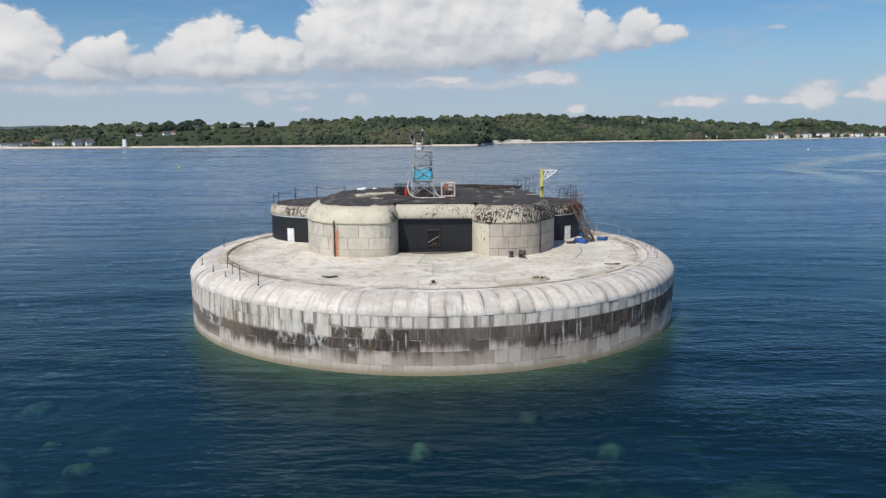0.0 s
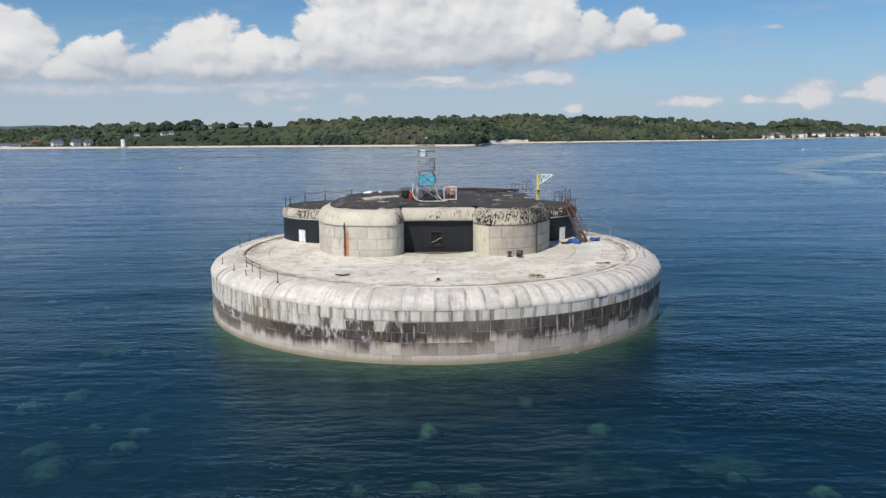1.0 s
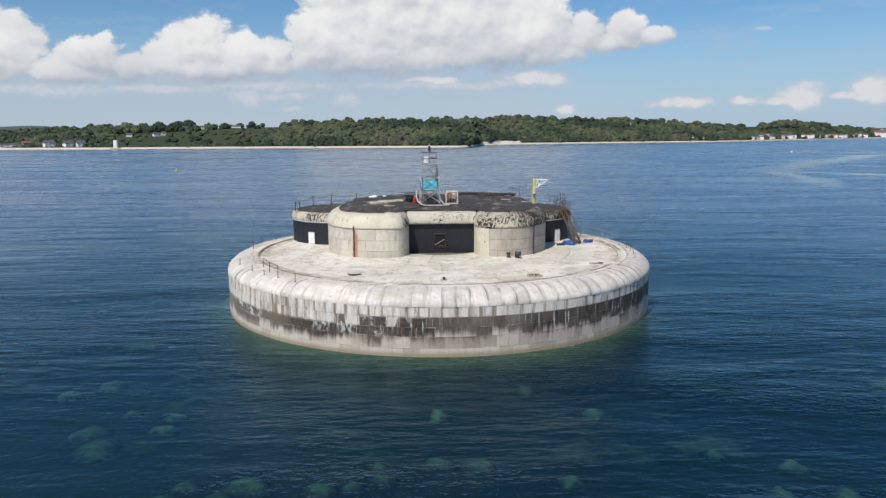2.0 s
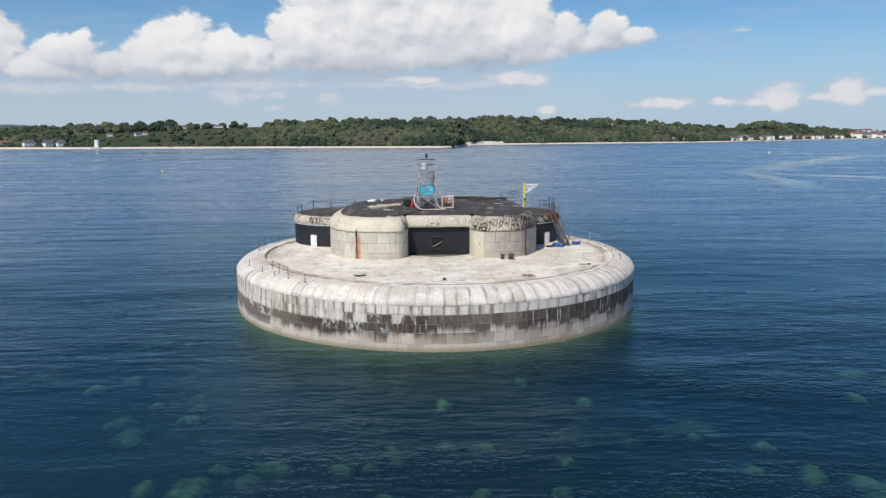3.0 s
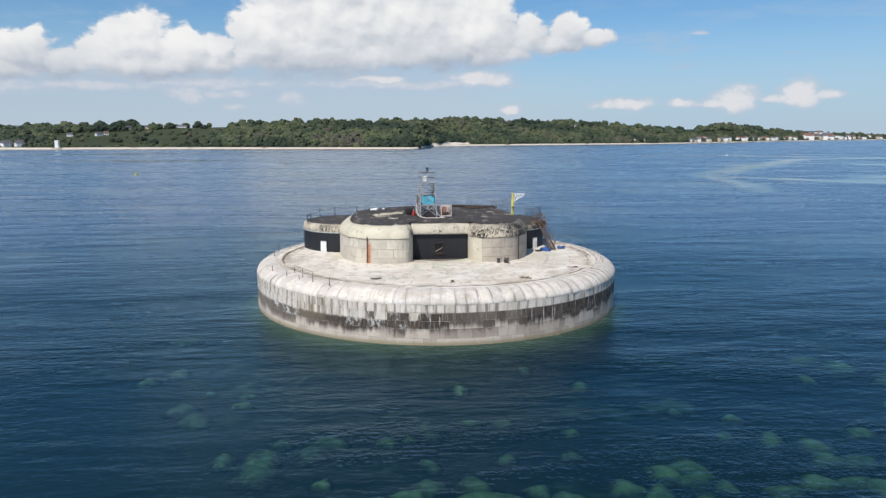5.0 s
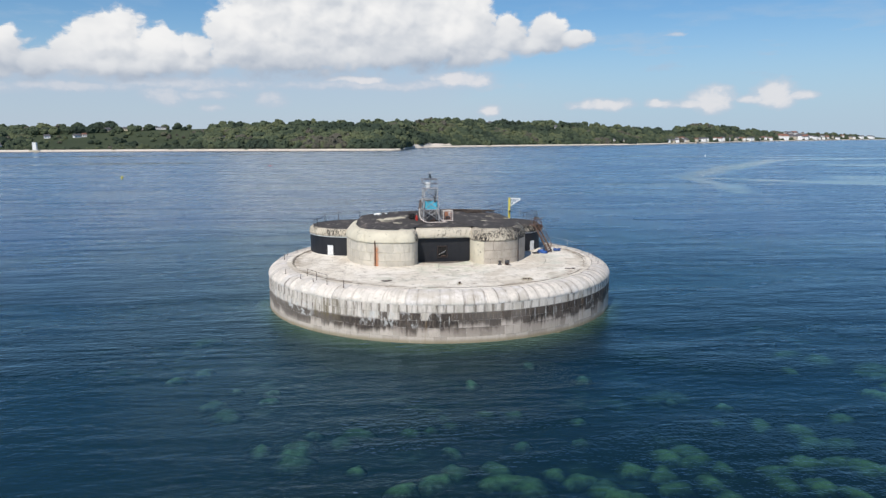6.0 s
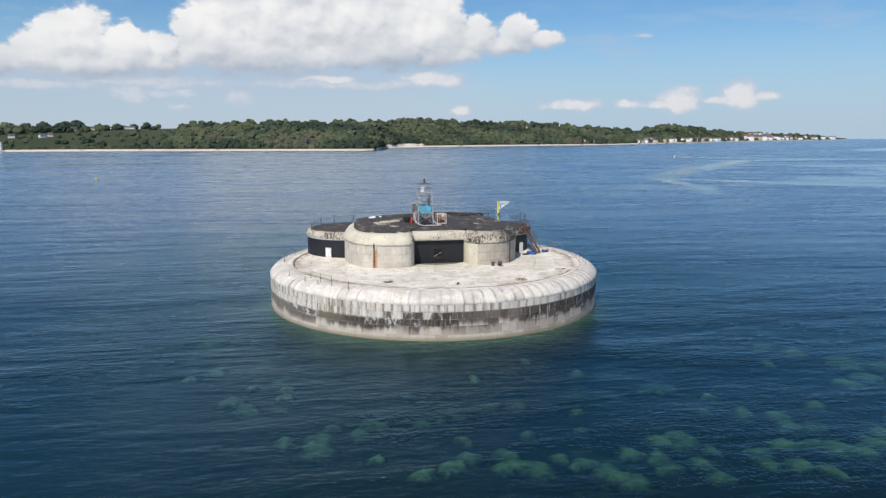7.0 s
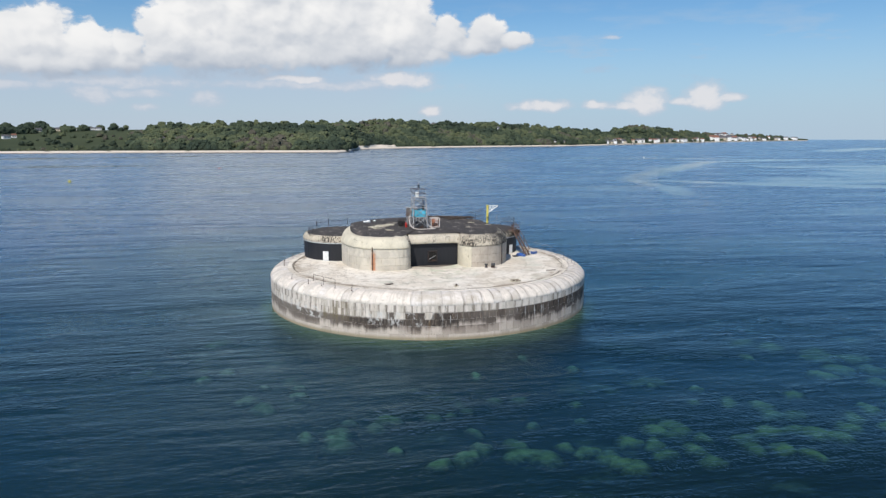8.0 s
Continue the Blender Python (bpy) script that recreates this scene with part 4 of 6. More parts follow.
    for i in range(n):
        a = 2 * math.pi * i / n
        w = 0.35 * noise.noise((math.sin(a) * 6, math.cos(a) * 6, 2))
        for r, z in ((19.0, 0.0), (19.45 + 0.05 * w, -0.02), (20.15 + 0.2 * w, -0.10), (21.0 + 0.4 * w, -0.6), (24.0 + w, -3.4)):
            pts.append((r * math.sin(a), -r * math.cos(a), z + 0.03 * noise.noise((a * 19, r, 1))))
    foot.add(pts, [(i * 5 + j, ((i + 1) % n) * 5 + j, ((i + 1) % n) * 5 + j + 1, i * 5 + j + 1) for i in range(n) for j in range(4)])
    footing = part("footing", foot, M_FOOT, fort, "weedy sloping stone footing under water, darker further out", True)
    for ob in (wall, para, deck, footing):
        ob.location.x, ob.scale = -0.1, (1.006, 1.006, 1)


round_base()


# ---------------------------------------------------------------- the gun house on the deck
LEFT = [(-9.6, 8.6), (-10.4, 5.8), (-10.8, 1.9), (-10.55, -0.4), (-9.95, -2.45), (-9.1, -3.8), (-8.0, -4.65), (-6.4, -5.15), (-4.9, -5.3), (-3.75, -5.0), (-3.1, -4.2), (-2.9, -3.1), (-2.9, -2.5)]
RIGHT = [(3.1, -2.5), (3.1, -3.2), (3.45, -4.2), (4.3, -4.95), (5.75, -5.1), (7.1, -4.7), (8.2, -3.9), (9.15, -2.6), (9.9, -1.0), (10.25, 0.9), (10.35, 2.8), (10.1, 5.8), (9.4, 8.6)]
Z_SPRING, Z_RIM = 7.10, 8.40


def inward(p, c, d):
    v = Vector(c) - Vector(p)
    return Vector(p) + v.normalized() * d


def bastion(name, plan, centre, m_block, m_cap, label, side, bare=0.0):
    line = smooth_line(plan, 6)
    n = len(line)
    core = Geo()
    pts = []
    for p in line:
        q = inward(p, centre, 0.05)
        pts += [(q.x, q.y, 4.4), (q.x, q.y, Z_SPRING + 0.05)]
    core.add(pts, [(2 * i, 2 * i + 2, 2 * i + 3, 2 * i + 1) for i in range(n - 1)])
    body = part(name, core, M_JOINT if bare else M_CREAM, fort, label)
    # rounded cement top
    cap = Geo()
    prof = [(-0.06, Z_SPRING), (-0.07, Z_SPRING + 0.12), (-0.02, Z_SPRING + 0.42), (0.14, Z_SPRING + 0.76), (0.40, Z_SPRING + 1.03), (0.75, Z_SPRING + 1.21), (1.25, Z_RIM), (2.2, Z_RIM + 0.03)]
    k = len(prof) + 1
    pts = []
    for i, p in enumerate(line):
        for j, (d, z) in enumerate([(0.06, Z_SPRING)] + prof):
            q = inward(p, centre, d)
            w = 0.05 * noise.noise((q.x * 1.3, q.y * 1.3, z * 1.3))
            pts.append((q.x + w, q.y + w, z + (w * 0.8 if 1 < j < k - 1 else 0)))
    cut = n - 16 if m_cap is M_CREAM else n - 1
    cap.add(pts, [(i * k + j, (i + 1) * k + j, (i + 1) * k + j + 1, i * k + j + 1) for i in range(cut) for j in range(k - 1)])
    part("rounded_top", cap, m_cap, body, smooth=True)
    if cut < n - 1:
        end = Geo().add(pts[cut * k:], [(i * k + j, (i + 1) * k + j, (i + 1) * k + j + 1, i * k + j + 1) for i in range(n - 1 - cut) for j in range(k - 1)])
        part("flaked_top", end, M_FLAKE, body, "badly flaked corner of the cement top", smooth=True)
    # courses of large blocks
    lens = [0.0]
    for a, b in zip(line, line[1:]):
        lens.append(lens[-1] + (b - a).length)
    def at(s):
        s = min(max(s, 0), lens[-1])
        return Vector((np.interp(s, lens, [p.x for p in line]), np.interp(s, lens, [p.y for p in line])))
    rnd = random.Random(len(plan) + int(side))
    for c, (z0, z1) in enumerate(((4.42, 5.13), (5.13, 6.05), (6.05, Z_SPRING))):
        s = bare
        while s < lens[-1] - 0.05:
            w = min(rnd.uniform(1.35, 1.75) if s > bare else (0.75, 1.5, 1.05)[c], lens[-1] - s)
            g = Geo()
            steps = 5
            pts = []
            for d, ins in ((0.3, 0.0), (0.028, 0.012), (0.0, 0.034)):
                for i in range(steps):
                    q = at(s + ins + (w - 2 * ins) * i / (steps - 1))
                    q = inward(q, centre, d)
                    pts += [(q.x, q.y, z0 + ins), (q.x, q.y, z1 - ins)]
            kk = 2 * steps
            faces = []
            for i in range(steps - 1):
                o = 2 * kk + 2 * i
                faces.append((o, o + 2, o + 3, o + 1))
                for lay in (0, 1):
                    p, q = lay * kk + 2 * i, (lay + 1) * kk + 2 * i
                    faces += [(p, p + 2, q + 2, q), (q + 1, q + 3, p + 3, p + 1)]
            for lay in (0, 1):
                p, q = lay * kk, (lay + 1) * kk
                faces += [(p, q, q + 1, p + 1), (p + kk - 1, q + kk - 1, q + kk - 2, p + kk - 2)]
            g.add(pts, faces)
            part("stone_block", g, m_block, body)
            s += w
    if bare:
        pts = []
        for i in range(13):
            q = at(bare * i / 12)
            q = inward(q, centre, -0.004)
            pts += [(q.x, q.y, 4.42), (q.x, q.y, Z_SPRING + 0.03)]
        q = inward(at(bare), centre, 0.2)
        pts += [(q.x, q.y, 4.42), (q.x, q.y, Z_SPRING + 0.03)]
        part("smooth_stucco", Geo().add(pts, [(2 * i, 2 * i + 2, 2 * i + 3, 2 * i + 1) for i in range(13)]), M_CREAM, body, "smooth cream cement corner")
    return body


b_left = bastion("rounded_bastion", LEFT, (-6.2, 2.5), M_BLOCK, M_CREAM, "cream painted rounded stone bastion with a smooth cement top", 0)
b_right = bastion("rounded_bastion", RIGHT, (6.2, 2.5), M_BLOCK_GREY, M_FLAKE, "grey-cream rounded stone bastion with a badly flaking top", 1, 2.9)

# rust-stained pipe on the cream bastion
g = Geo().tube((-7.72, -4.80, 4.56), (-7.72, -4.86, 7.35), 0.055, n=8)
g.box((-7.72, -4.88, 6.95), (0.2, 0.08, 0.12), bevel=0.02)
g.box((-7.72, -4.84, 5.3), (0.18, 0.08, 0.1), bevel=0.02)
part("rusty_pipe", g, M_RUST, b_left, "rusty iron pipe with an orange rust run")
g = Geo().tube((8.42, -3.85, 4.56), (8.42, -3.82, 7.2), 0.06, n=8)
part("drain_pipe", g, M_DARKSTEEL, b_right, "dark iron drain pipe")


def recess():
    wall = Geo().box((0.1, -2.35, 5.89), (6.1, 0.5, 2.92))
    w = part("shield_wall", wall, M_BLACK, fort, "black tarred iron wall set back between the bastions")
    # opening with a rusty frame and bars; a near-black panel stands for its shade
    x0, x1, z0, z1 = -0.58, 0.46, 5.0, 6.28
    fr = Geo()
    for a, b in (((x0, z0), (x1, z0)), ((x0, z1), (x1, z1))):
        fr.box(((a[0] + b[0]) / 2, -2.64, a[1]), (x1 - x0 + 0.14, 0.10, 0.14), bevel=0.02)
    for x in (x0, x1):
        fr.box((x, -2.64, (z0 + z1) / 2), (0.14, 0.10, z1 - z0), bevel=0.02)
    f = part("gun_port", Geo().box(((x0 + x1) / 2, -2.602, (z0 + z1) / 2), (x1 - x0, 0.008, z1 - z0)), M_DARK, w, "small square port with a rusty frame")
    part("port_frame", fr, M_PORT, f)
    for i in range(4):
        part("port_bar", Geo().tube((x0 + 0.2 * (i + 1), -2.63, z0), (x0 + 0.2 * (i + 1) + 0.02, -2.63, z1), 0.018), M_PORT, f)
    part("broken_bar", Geo().tube((x0 + 0.1, -2.66, z0 + 0.3), (x1 - 0.1, -2.66, z1 - 0.5), 0.03), M_STEEL, f)
    part("port_ledge", Geo().box((0.05, -2.68, 5.16), (0.5, 0.12, 0.1), bevel=0.02), M_RUST, f)
    # lintel
    lin = Geo()
    xs = np.linspace(-3.05, 3.25, 22)
    prof = [(-2.58, 7.29), (-3.0, 7.29), (-3.04, 7.35), (-3.02, 7.62), (-2.95, 7.93), (-2.75, 8.19), (-2.3, Z_RIM - 0.05), (-1.0, Z_RIM + 0.05)]
    k = len(prof)
    pts = [(x, y + 0.03 * noise.noise((x, y * 2, z * 2)), z + (0.03 * noise.noise((x * 2, z, 5)) if z > 7.4 else 0)) for x in xs for y, z in prof]
    lin.add(pts, [(i * k + j, (i + 1) * k + j, (i + 1) * k + j + 1, i * k + j + 1) for i in range(len(xs) - 1) for j in range(k - 1)])
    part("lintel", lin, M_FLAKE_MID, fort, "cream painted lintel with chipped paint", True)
    part("lintel_strip", Geo().box((0.1, -2.66, 7.25), (6.05, 0.12, 0.09), bevel=0.02), M_STEEL, fort, "pale metal strip under the lintel")


recess()


def main_roof():
    """One low dome of asphalt behind the rounded tops."""
    rim = [inward(p, (-6.2, 2.5), 1.15) for p in smooth_line(LEFT, 3)[:-4]] + [Vector((x, -2.35)) for x in (-2.6, -1.0, 1.0, 2.9)]
    rim += [inward(p, (6.2, 2.5), 1.15) for p in smooth_line(RIGHT, 3)[4:]]
    for i in range(0, 25):
        a = radians(118 + (242 - 118) * i / 24)
        rim.append(Vector((10.3 * math.sin(a), 4.3 - 9.2 * math.cos(a))))
    g = Geo()
    c = Vector((0.0, 4.0))
    n = len(rim)
    rows = 10
    pts = [(c.x, c.y, Z_RIM + 0.02 + 0.014 * (c.y + 2.4) + 0.09)]
    for r in range(1, rows + 1):
        s = r / rows
        for p in rim:
            q = c + (p - c) * s
            pts.append((q.x, q.y, Z_RIM + 0.02 + 0.014 * (q.y + 2.4) + 0.09 * (1 - s ** 4) + 0.04 * noise.noise((q.x * 0.8, q.y * 0.8, 3)) * (1 if r < rows else 0)))
    faces = [(0, 1 + i, 1 + (i + 1) % n) for i in range(n)]
    for r in range(rows - 1):
        a, b = 1 + r * n, 1 + (r + 1) * n
        faces += [(a + i, b + i, b + (i + 1) % n, a + (i + 1) % n) for i in range(n)]
    g.add(pts, faces)
    part("asphalt_roof", g, M_ROOF, fort, "low domed black asphalt roof with worn patches", True)
    back = Geo()
    ring = rim[-25:]
    pts = [(p.x, p.y, z) for p in ring for z in (4.4, Z_RIM + 0.06)]
    back.add(pts, [(2 * i, 2 * i + 2, 2 * i + 3, 2 * i + 1) for i in range(len(ring) - 1)])
    part("back_wall", back, M_BLOCK_GREY, fort)


main_roof()


def side_drum(sx, m_top, label):
    cx, cy, r = (-10.0, 7.7, 5.35) if sx < 0 else (8.9, 7.4, 4.8)
    c = (cx, cy, 0)
    w = part("side_wall", Geo().lathe([(r, 4.4), (r, 6.86)], 48, c), M_BLACK, fort, label)
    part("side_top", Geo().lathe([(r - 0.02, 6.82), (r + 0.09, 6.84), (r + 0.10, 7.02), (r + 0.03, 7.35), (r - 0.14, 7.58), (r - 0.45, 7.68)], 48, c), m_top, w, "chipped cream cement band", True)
    part("side_roof", Geo().lathe([(r - 0.40, 7.67), (r - 0.9, 7.72), (3.0, 7.80), (0.0, 7.82)], 48, c), M_ROOF, w, "brown-black asphalt top", True)
    part("metal_strip", Geo().lathe([(r + 0.02, 6.74), (r + 0.07, 6.74), (r + 0.07, 6.86), (r + 0.02, 6.86)], 48, c), M_SHUTTER, w)
    # white shutter that follows the wall
    a = -0.54 if sx < 0 else 0.69
    p = Vector((cx + (r + 0.03) * math.sin(a), cy - (r + 0.03) * math.cos(a), 5.13))
    m = Matrix.Rotation(a, 3, "Z")
    sh = part("shutter", Geo().box(p, (0.80, 0.06, 1.26), m, 0.05), M_SHUTTER, w, "white painted shutter closing an opening")
    for k in (-1, 1):
        part("shutter_panel", Geo().box(p + m @ Vector((k * 0.18, -0.035, 0.05)), (0.30, 0.02, 0.98), m, 0.008), M_WHITE, sh)
    part("shutter_frame", Geo().box(p + m @ Vector((0, 0.02, -0.66)), (0.9, 0.08, 0.06), m), M_STEEL, sh)


side_drum(-1, M_FLAKE, "black tarred curved wall with a white shutter")
side_drum(1, M_FLAKE, "black tarred curved wall with a white shutter beside the stair")


# ---------------------------------------------------------------- the far shore
ORIGIN = (0.0, -60.0)
SHORE = [(-60, 1300), (-45, 1120), (-32, 985), (-25, 910), (-17, 885), (-8, 855), (0, 845), (2.6, 850), (3.5, 880), (4.2, 1000), (6.0, 1085), (10, 1165), (16, 1290), (22, 1440), (25, 1620), (28.5, 1930), (31, 2350), (34.5, 2950), (37.5, 3600), (39.6, 4100)]
CREST = [(-60, 0.3), (-32, 0.16), (-28, 0.30), (-25, 0.42), (-23.5, 0.55), (-21.5, 0.66), (-17, 0.66), (-14, 0.72), (-10, 0.74), (-5.7, 0.92), (-1, 1.0), (3.5, 1.08), (7, 1.20), (11, 1.12), (14.6, 0.95), (18.4, 0.93), (21, 0.72), (24, 0.48), (25.1, 0.32), (25.9, 0.70), (27, 0.88), (28.6, 0.86), (29.6, 0.66), (31, 0.46), (32.6, 0.32), (34.2, 0.22), (36, 0.14), (37.8, 0.08), (39.6, -0.1)]
DEPTH = [(-60, 420), (-25, 420), (-17, 330), (-8, 260), (5, 230), (12, 240), (20, 220), (25, 350), (32, 400), (36, 150), (39.6, 60)]


def spot(az, d):
    a = radians(az)
    return ORIGIN[0] + d * math.sin(a), ORIGIN[1] + d * math.cos(a)


def land_height(az, back):
    """Height of the land, back metres behind the water's edge on a bearing."""
    d0, dep = lerp_table(SHORE, az), lerp_table(DEPTH, az)
    top = 14 + (d0 + dep) * math.tan(radians(lerp_table(CREST, az)))
    top = max(top, 4.0)
    if back < 14:
        return -0.6 + 0.25 * back
    s = min(1.0, (back - 14) / max(1.0, dep - 14))
    s = s * s * (3 - 2 * s) * 0.45 + s * 0.55
    x, y = spot(az, d0 + back)
    return 2.9 + (top - 2.9) * s * (1 + 0.10 * noise.noise((x * 0.006, y * 0.006, 0)))


def coast():
    g, sand = Geo(), Geo()
    azs = np.arange(-48, 39.7, 0.4)
    backs = [10, 16, 30, 60, 100, 150, 210, 280, 350, 430, 600, 900]
    pts = [(*spot(a, lerp_table(SHORE, a) + b), land_height(a, b) if b < 500 else land_height(a, 430) - (b - 430) * 0.06) for a in azs for b in backs]
    k = len(backs)
    g.add(pts, [(i * k + j, i * k + j + 1, (i + 1) * k + j + 1, (i + 1) * k + j) for i in range(len(azs) - 1) for j in range(k - 1)])
    tagged(part("ground", g, M_GRASS, smooth=True), "green wooded hillside with fields across the water", "hillside", kind="structure")
    backs = [-10, 0, 6, 12, 20]
    pts = [(*spot(a, lerp_table(SHORE, a) + b + 4 * noise.noise((a * 2, 0, 0))), land_height(a, b) + (0.25 if b < 20 else -1)) for a in azs for b in backs]
    k = len(backs)
    sand.add(pts, [(i * k + j, i * k + j + 1, (i + 1) * k + j + 1, (i + 1) * k + j) for i in range(len(azs) - 1) for j in range(k - 1)])
    tagged(part("beach", sand, M_BEACH, smooth=True), "narrow pale sand beach at the foot of the woods", "beach", kind="structure")


coast()


def hill_far():
    g = Geo()
    pts = []
    azs = np.arange(-50, -18, 0.5)
    for a in azs:
        top = 14 + 3600 * math.tan(radians(0.78 + 0.08 * noise.noise((a * 0.4, 0, 0)) - max(0, a + 29) * 0.03))
        for d, z in ((3200, 10), (3400, top * 0.75), (3600, top), (3900, top * 0.6)):
            pts.append((*spot(a, d), z))
    g.add(pts, [(i * 4 + j, i * 4 + j + 1, i * 4 + j + 5, i * 4 + j + 4) for i in range(len(azs) - 1) for j in range(3)])
    tagged(part("distant_hill", g, M_HILL, smooth=True), "low wooded hill far inland", "hill", kind="structure")


hill_far()


def clay_slip():
    """Bare slipped bank at the point."""
    g = Geo()
    azs = np.arange(3.0, 8.3, 0.12)
    pts = []
    for a in azs:
        d0 = lerp_table(SHORE, a)
        tall = 7.5 * max(0.0, math.sin(math.pi * (a - 3.0) / 5.3)) ** 0.5 * (0.75 + 0.5 * noise.noise((a * 2.2, 0, 3)))
        for k in range(6):
            b = 8 + 3.2 * k + 1.5 * noise.noise((a * 4, k * 0.7, 1))
            pts.append((*spot(a, d0 + b), 1.2 + tall * (k / 5) ** 1.2 + 0.5 * noise.noise((a * 6, k * 1.3, 5))))
    g.add(pts, [(i * 6 + j, i * 6 + j + 1, i * 6 + j + 7, i * 6 + j + 6) for i in range(len(azs) - 1) for j in range(5)])
    tagged(part("clay_bank", g, M_BEACH), "bare pale clay bank slipping down to the beach", "bank", kind="structure")


clay_slip()

FIELDS = [(-24.0, -18.6, 26, 130), (-24, -13.2, 40, 270), (-15.5, -11.5, 190, 300), (25.6, 28.4, 120, 230), (-27, -24.6, 150, 210)]


# bearing, metres behind the water's edge, width, depth, height, roof height, wall and roof colour
HOUSES = [(-31.0, 22, 26, 7, 3.4, 1.6, 0, 0), (-30.2, 24, 12, 7, 3.2, 1.8, 0, 0), (-28.2, 26, 12, 9, 5.4, 3.4, 0, 0), (-27.0, 28, 10, 9, 5.0, 3.6, 0, 0), (-26.2, 30, 9, 9, 5.0, 3.4, 0, 0), (-29.6, 40, 10, 8, 5, 2.6, 1, 1)]
HOUSES += [(-24.3, 175, 8, 6, 4, 2.0, 0, 1), (-22.9, 215, 8, 6, 4, 2.0, 0, 0), (-21.0, 205, 9, 6, 4, 2.0, 0, 0), (-20.5, 215, 6, 6, 4, 2.0, 0, 1), (-18.9, 300, 9, 7, 4, 2.0, 1, 0), (-16.5, 310, 24, 7, 3.2, 1.2, 0, 0), (-15.2, 306, 16, 7, 3.2, 1.2, 0, 0), (-17.6, 302, 11, 7, 4, 2.0, 1, 0)]
HOUSES += [(-10.9, 125, 9, 7, 4, 2.2, 0, 0), (-10.3, 128, 7, 7, 4, 2.2, 0, 0), (-9.7, 126, 6, 7, 3.5, 2.2, 0, 0), (16.2, 180, 10, 7, 5, 2.4, 0, 0), (10.9, 215, 9, 7, 6, 2.4, 1, 0), (21.0, 60, 8, 6, 4, 2, 0, 0), (21.6, 55, 7, 6, 3.5, 2, 1, 0)]


def woods():
    rnd = random.Random(11)
    ico = []
    for sub in (1, 2):
        bm = bmesh.new()
        bmesh.ops.create_icosphere(bm, subdivisions=sub, radius=1)
        bm.verts.index_update()
        ico.append((np.array([q.co[:] for q in bm.verts]), np.array([[q.index for q in f.verts] for f in bm.faces])))
        bm.free()
    V, F, T, k = [], [], [], 0

    def clump(c, s, sub, tone):
        nonlocal k
        v, f = ico[sub]
        jig = 1 + np.random.uniform(-0.22, 0.22, (len(v), 1))
        V.append(v * jig * np.array(s) + np.array(c))
        F.append(f + k)
        T.append(np.full(len(v), tone))
        k += len(v)

    def tree(x, y, z, h):
        w = h * rnd.uniform(0.45, 0.66)
        tone = min(1.0, max(0.0, 0.46 + 1.0 * noise.noise((x * 0.011, y * 0.011, 2)) + 0.55 * noise.noise((x * 0.035, y * 0.035, 6)) + rnd.uniform(-0.26, 0.26)))
        clump((x, y, z + h * 0.5), (w * 0.86, w * 0.86, h * 0.44), 1, tone)
        for _ in range(11):
            a, e = rnd.uniform(0, 6.28), rnd.uniform(-0.3, 1.0)
            q = w * rnd.uniform(0.18, 0.40)
            s = 0.8 * math.cos(max(0.0, e) * 1.2)
            clump((x + w * s * math.cos(a), y + w * s * math.sin(a), z + h * (0.5 + 0.40 * e)), (q, q, q * rnd.uniform(0.65, 0.9)), 0, tone)

    count = 0
    while count < 6200:
        az = rnd.uniform(-34, 38)
        d0, dep = lerp_table(SHORE, az), lerp_table(DEPTH, az)
        if rnd.random() > (d0 / 1900) ** 1.0 + 0.25:
            continue
        back = 17 + (dep - 10) * rnd.random() ** 1.35
        if 3.4 < az < 7.6 and back < 27:
            continue
        if any(a0 < az < a1 and b0 < back < b1 for a0, a1, b0, b1 in FIELDS) and rnd.random() < 0.89:
            continue
        if any(abs(az - k[0]) < 0.25 and k[1] - 40 < back < k[1] + 6 for k in HOUSES[6:]):
            continue
        if az > 24.5 and back < 60 and rnd.random() < 0.55:
            continue
        x, y = spot(az, d0 + back)
        h = rnd.choice((rnd.uniform(5, 8), rnd.uniform(6, 9.5), rnd.uniform(8, 11.5))) * (0.62 if back < 30 else 1.0)
        if back > dep * 0.9:
            h *= rnd.uniform(0.55, 1.3)
        if az > 33:
            h *= 0.8
        if az < -13 and back < 60:
            h *= 0.55
        elif any(a0 < az < a1 and b0 < back < b1 for a0, a1, b0, b1 in FIELDS):
            h *= 0.6
        grow = rnd.choice((1.1, 1.3, 1.6))
        tree(x, y, land_height(az, back) - 1.0 - h * (grow - 1) * 0.75, h * grow)
        count += 1
    # tall garden trees between and behind the villas on the headland
    for a0, a1, b0, b1, number, tall in ((34.8, 35.4, 70, 120, 9, 15), (35.3, 35.9, 70, 130, 7, 11), (35.9, 36.7, 60, 120, 14, 16), (36.6, 37.5, 45, 80, 12, 9), (37.9, 38.3, 30, 50, 3, 10), (33.3, 34.7, 40, 210, 7, 9), (25.0, 32.5, 60, 80, 26, 10)):
        for _ in range(number):
            az, back = rnd.uniform(a0, a1), rnd.uniform(b0, b1)
            h = tall * rnd.uniform(0.75, 1.3)
            tree(*spot(az, lerp_table(SHORE, az) + back), land_height(az, back) - 1.0, h)
    me = bpy.data.meshes.new("woodland")
    V, F = np.concatenate(V), np.concatenate(F)
    me.from_pydata(V.tolist(), [], F.tolist())
    me.materials.append(M_LEAF)
    me.attributes.new("tone", "FLOAT", "POINT").data.foreach_set("value", np.concatenate(T).astype(np.float32))
    me.update()
    tagged(new("woodland", me), "dense mixed green woodland on the far hillside", "woodland", kind="stuff")


woods()


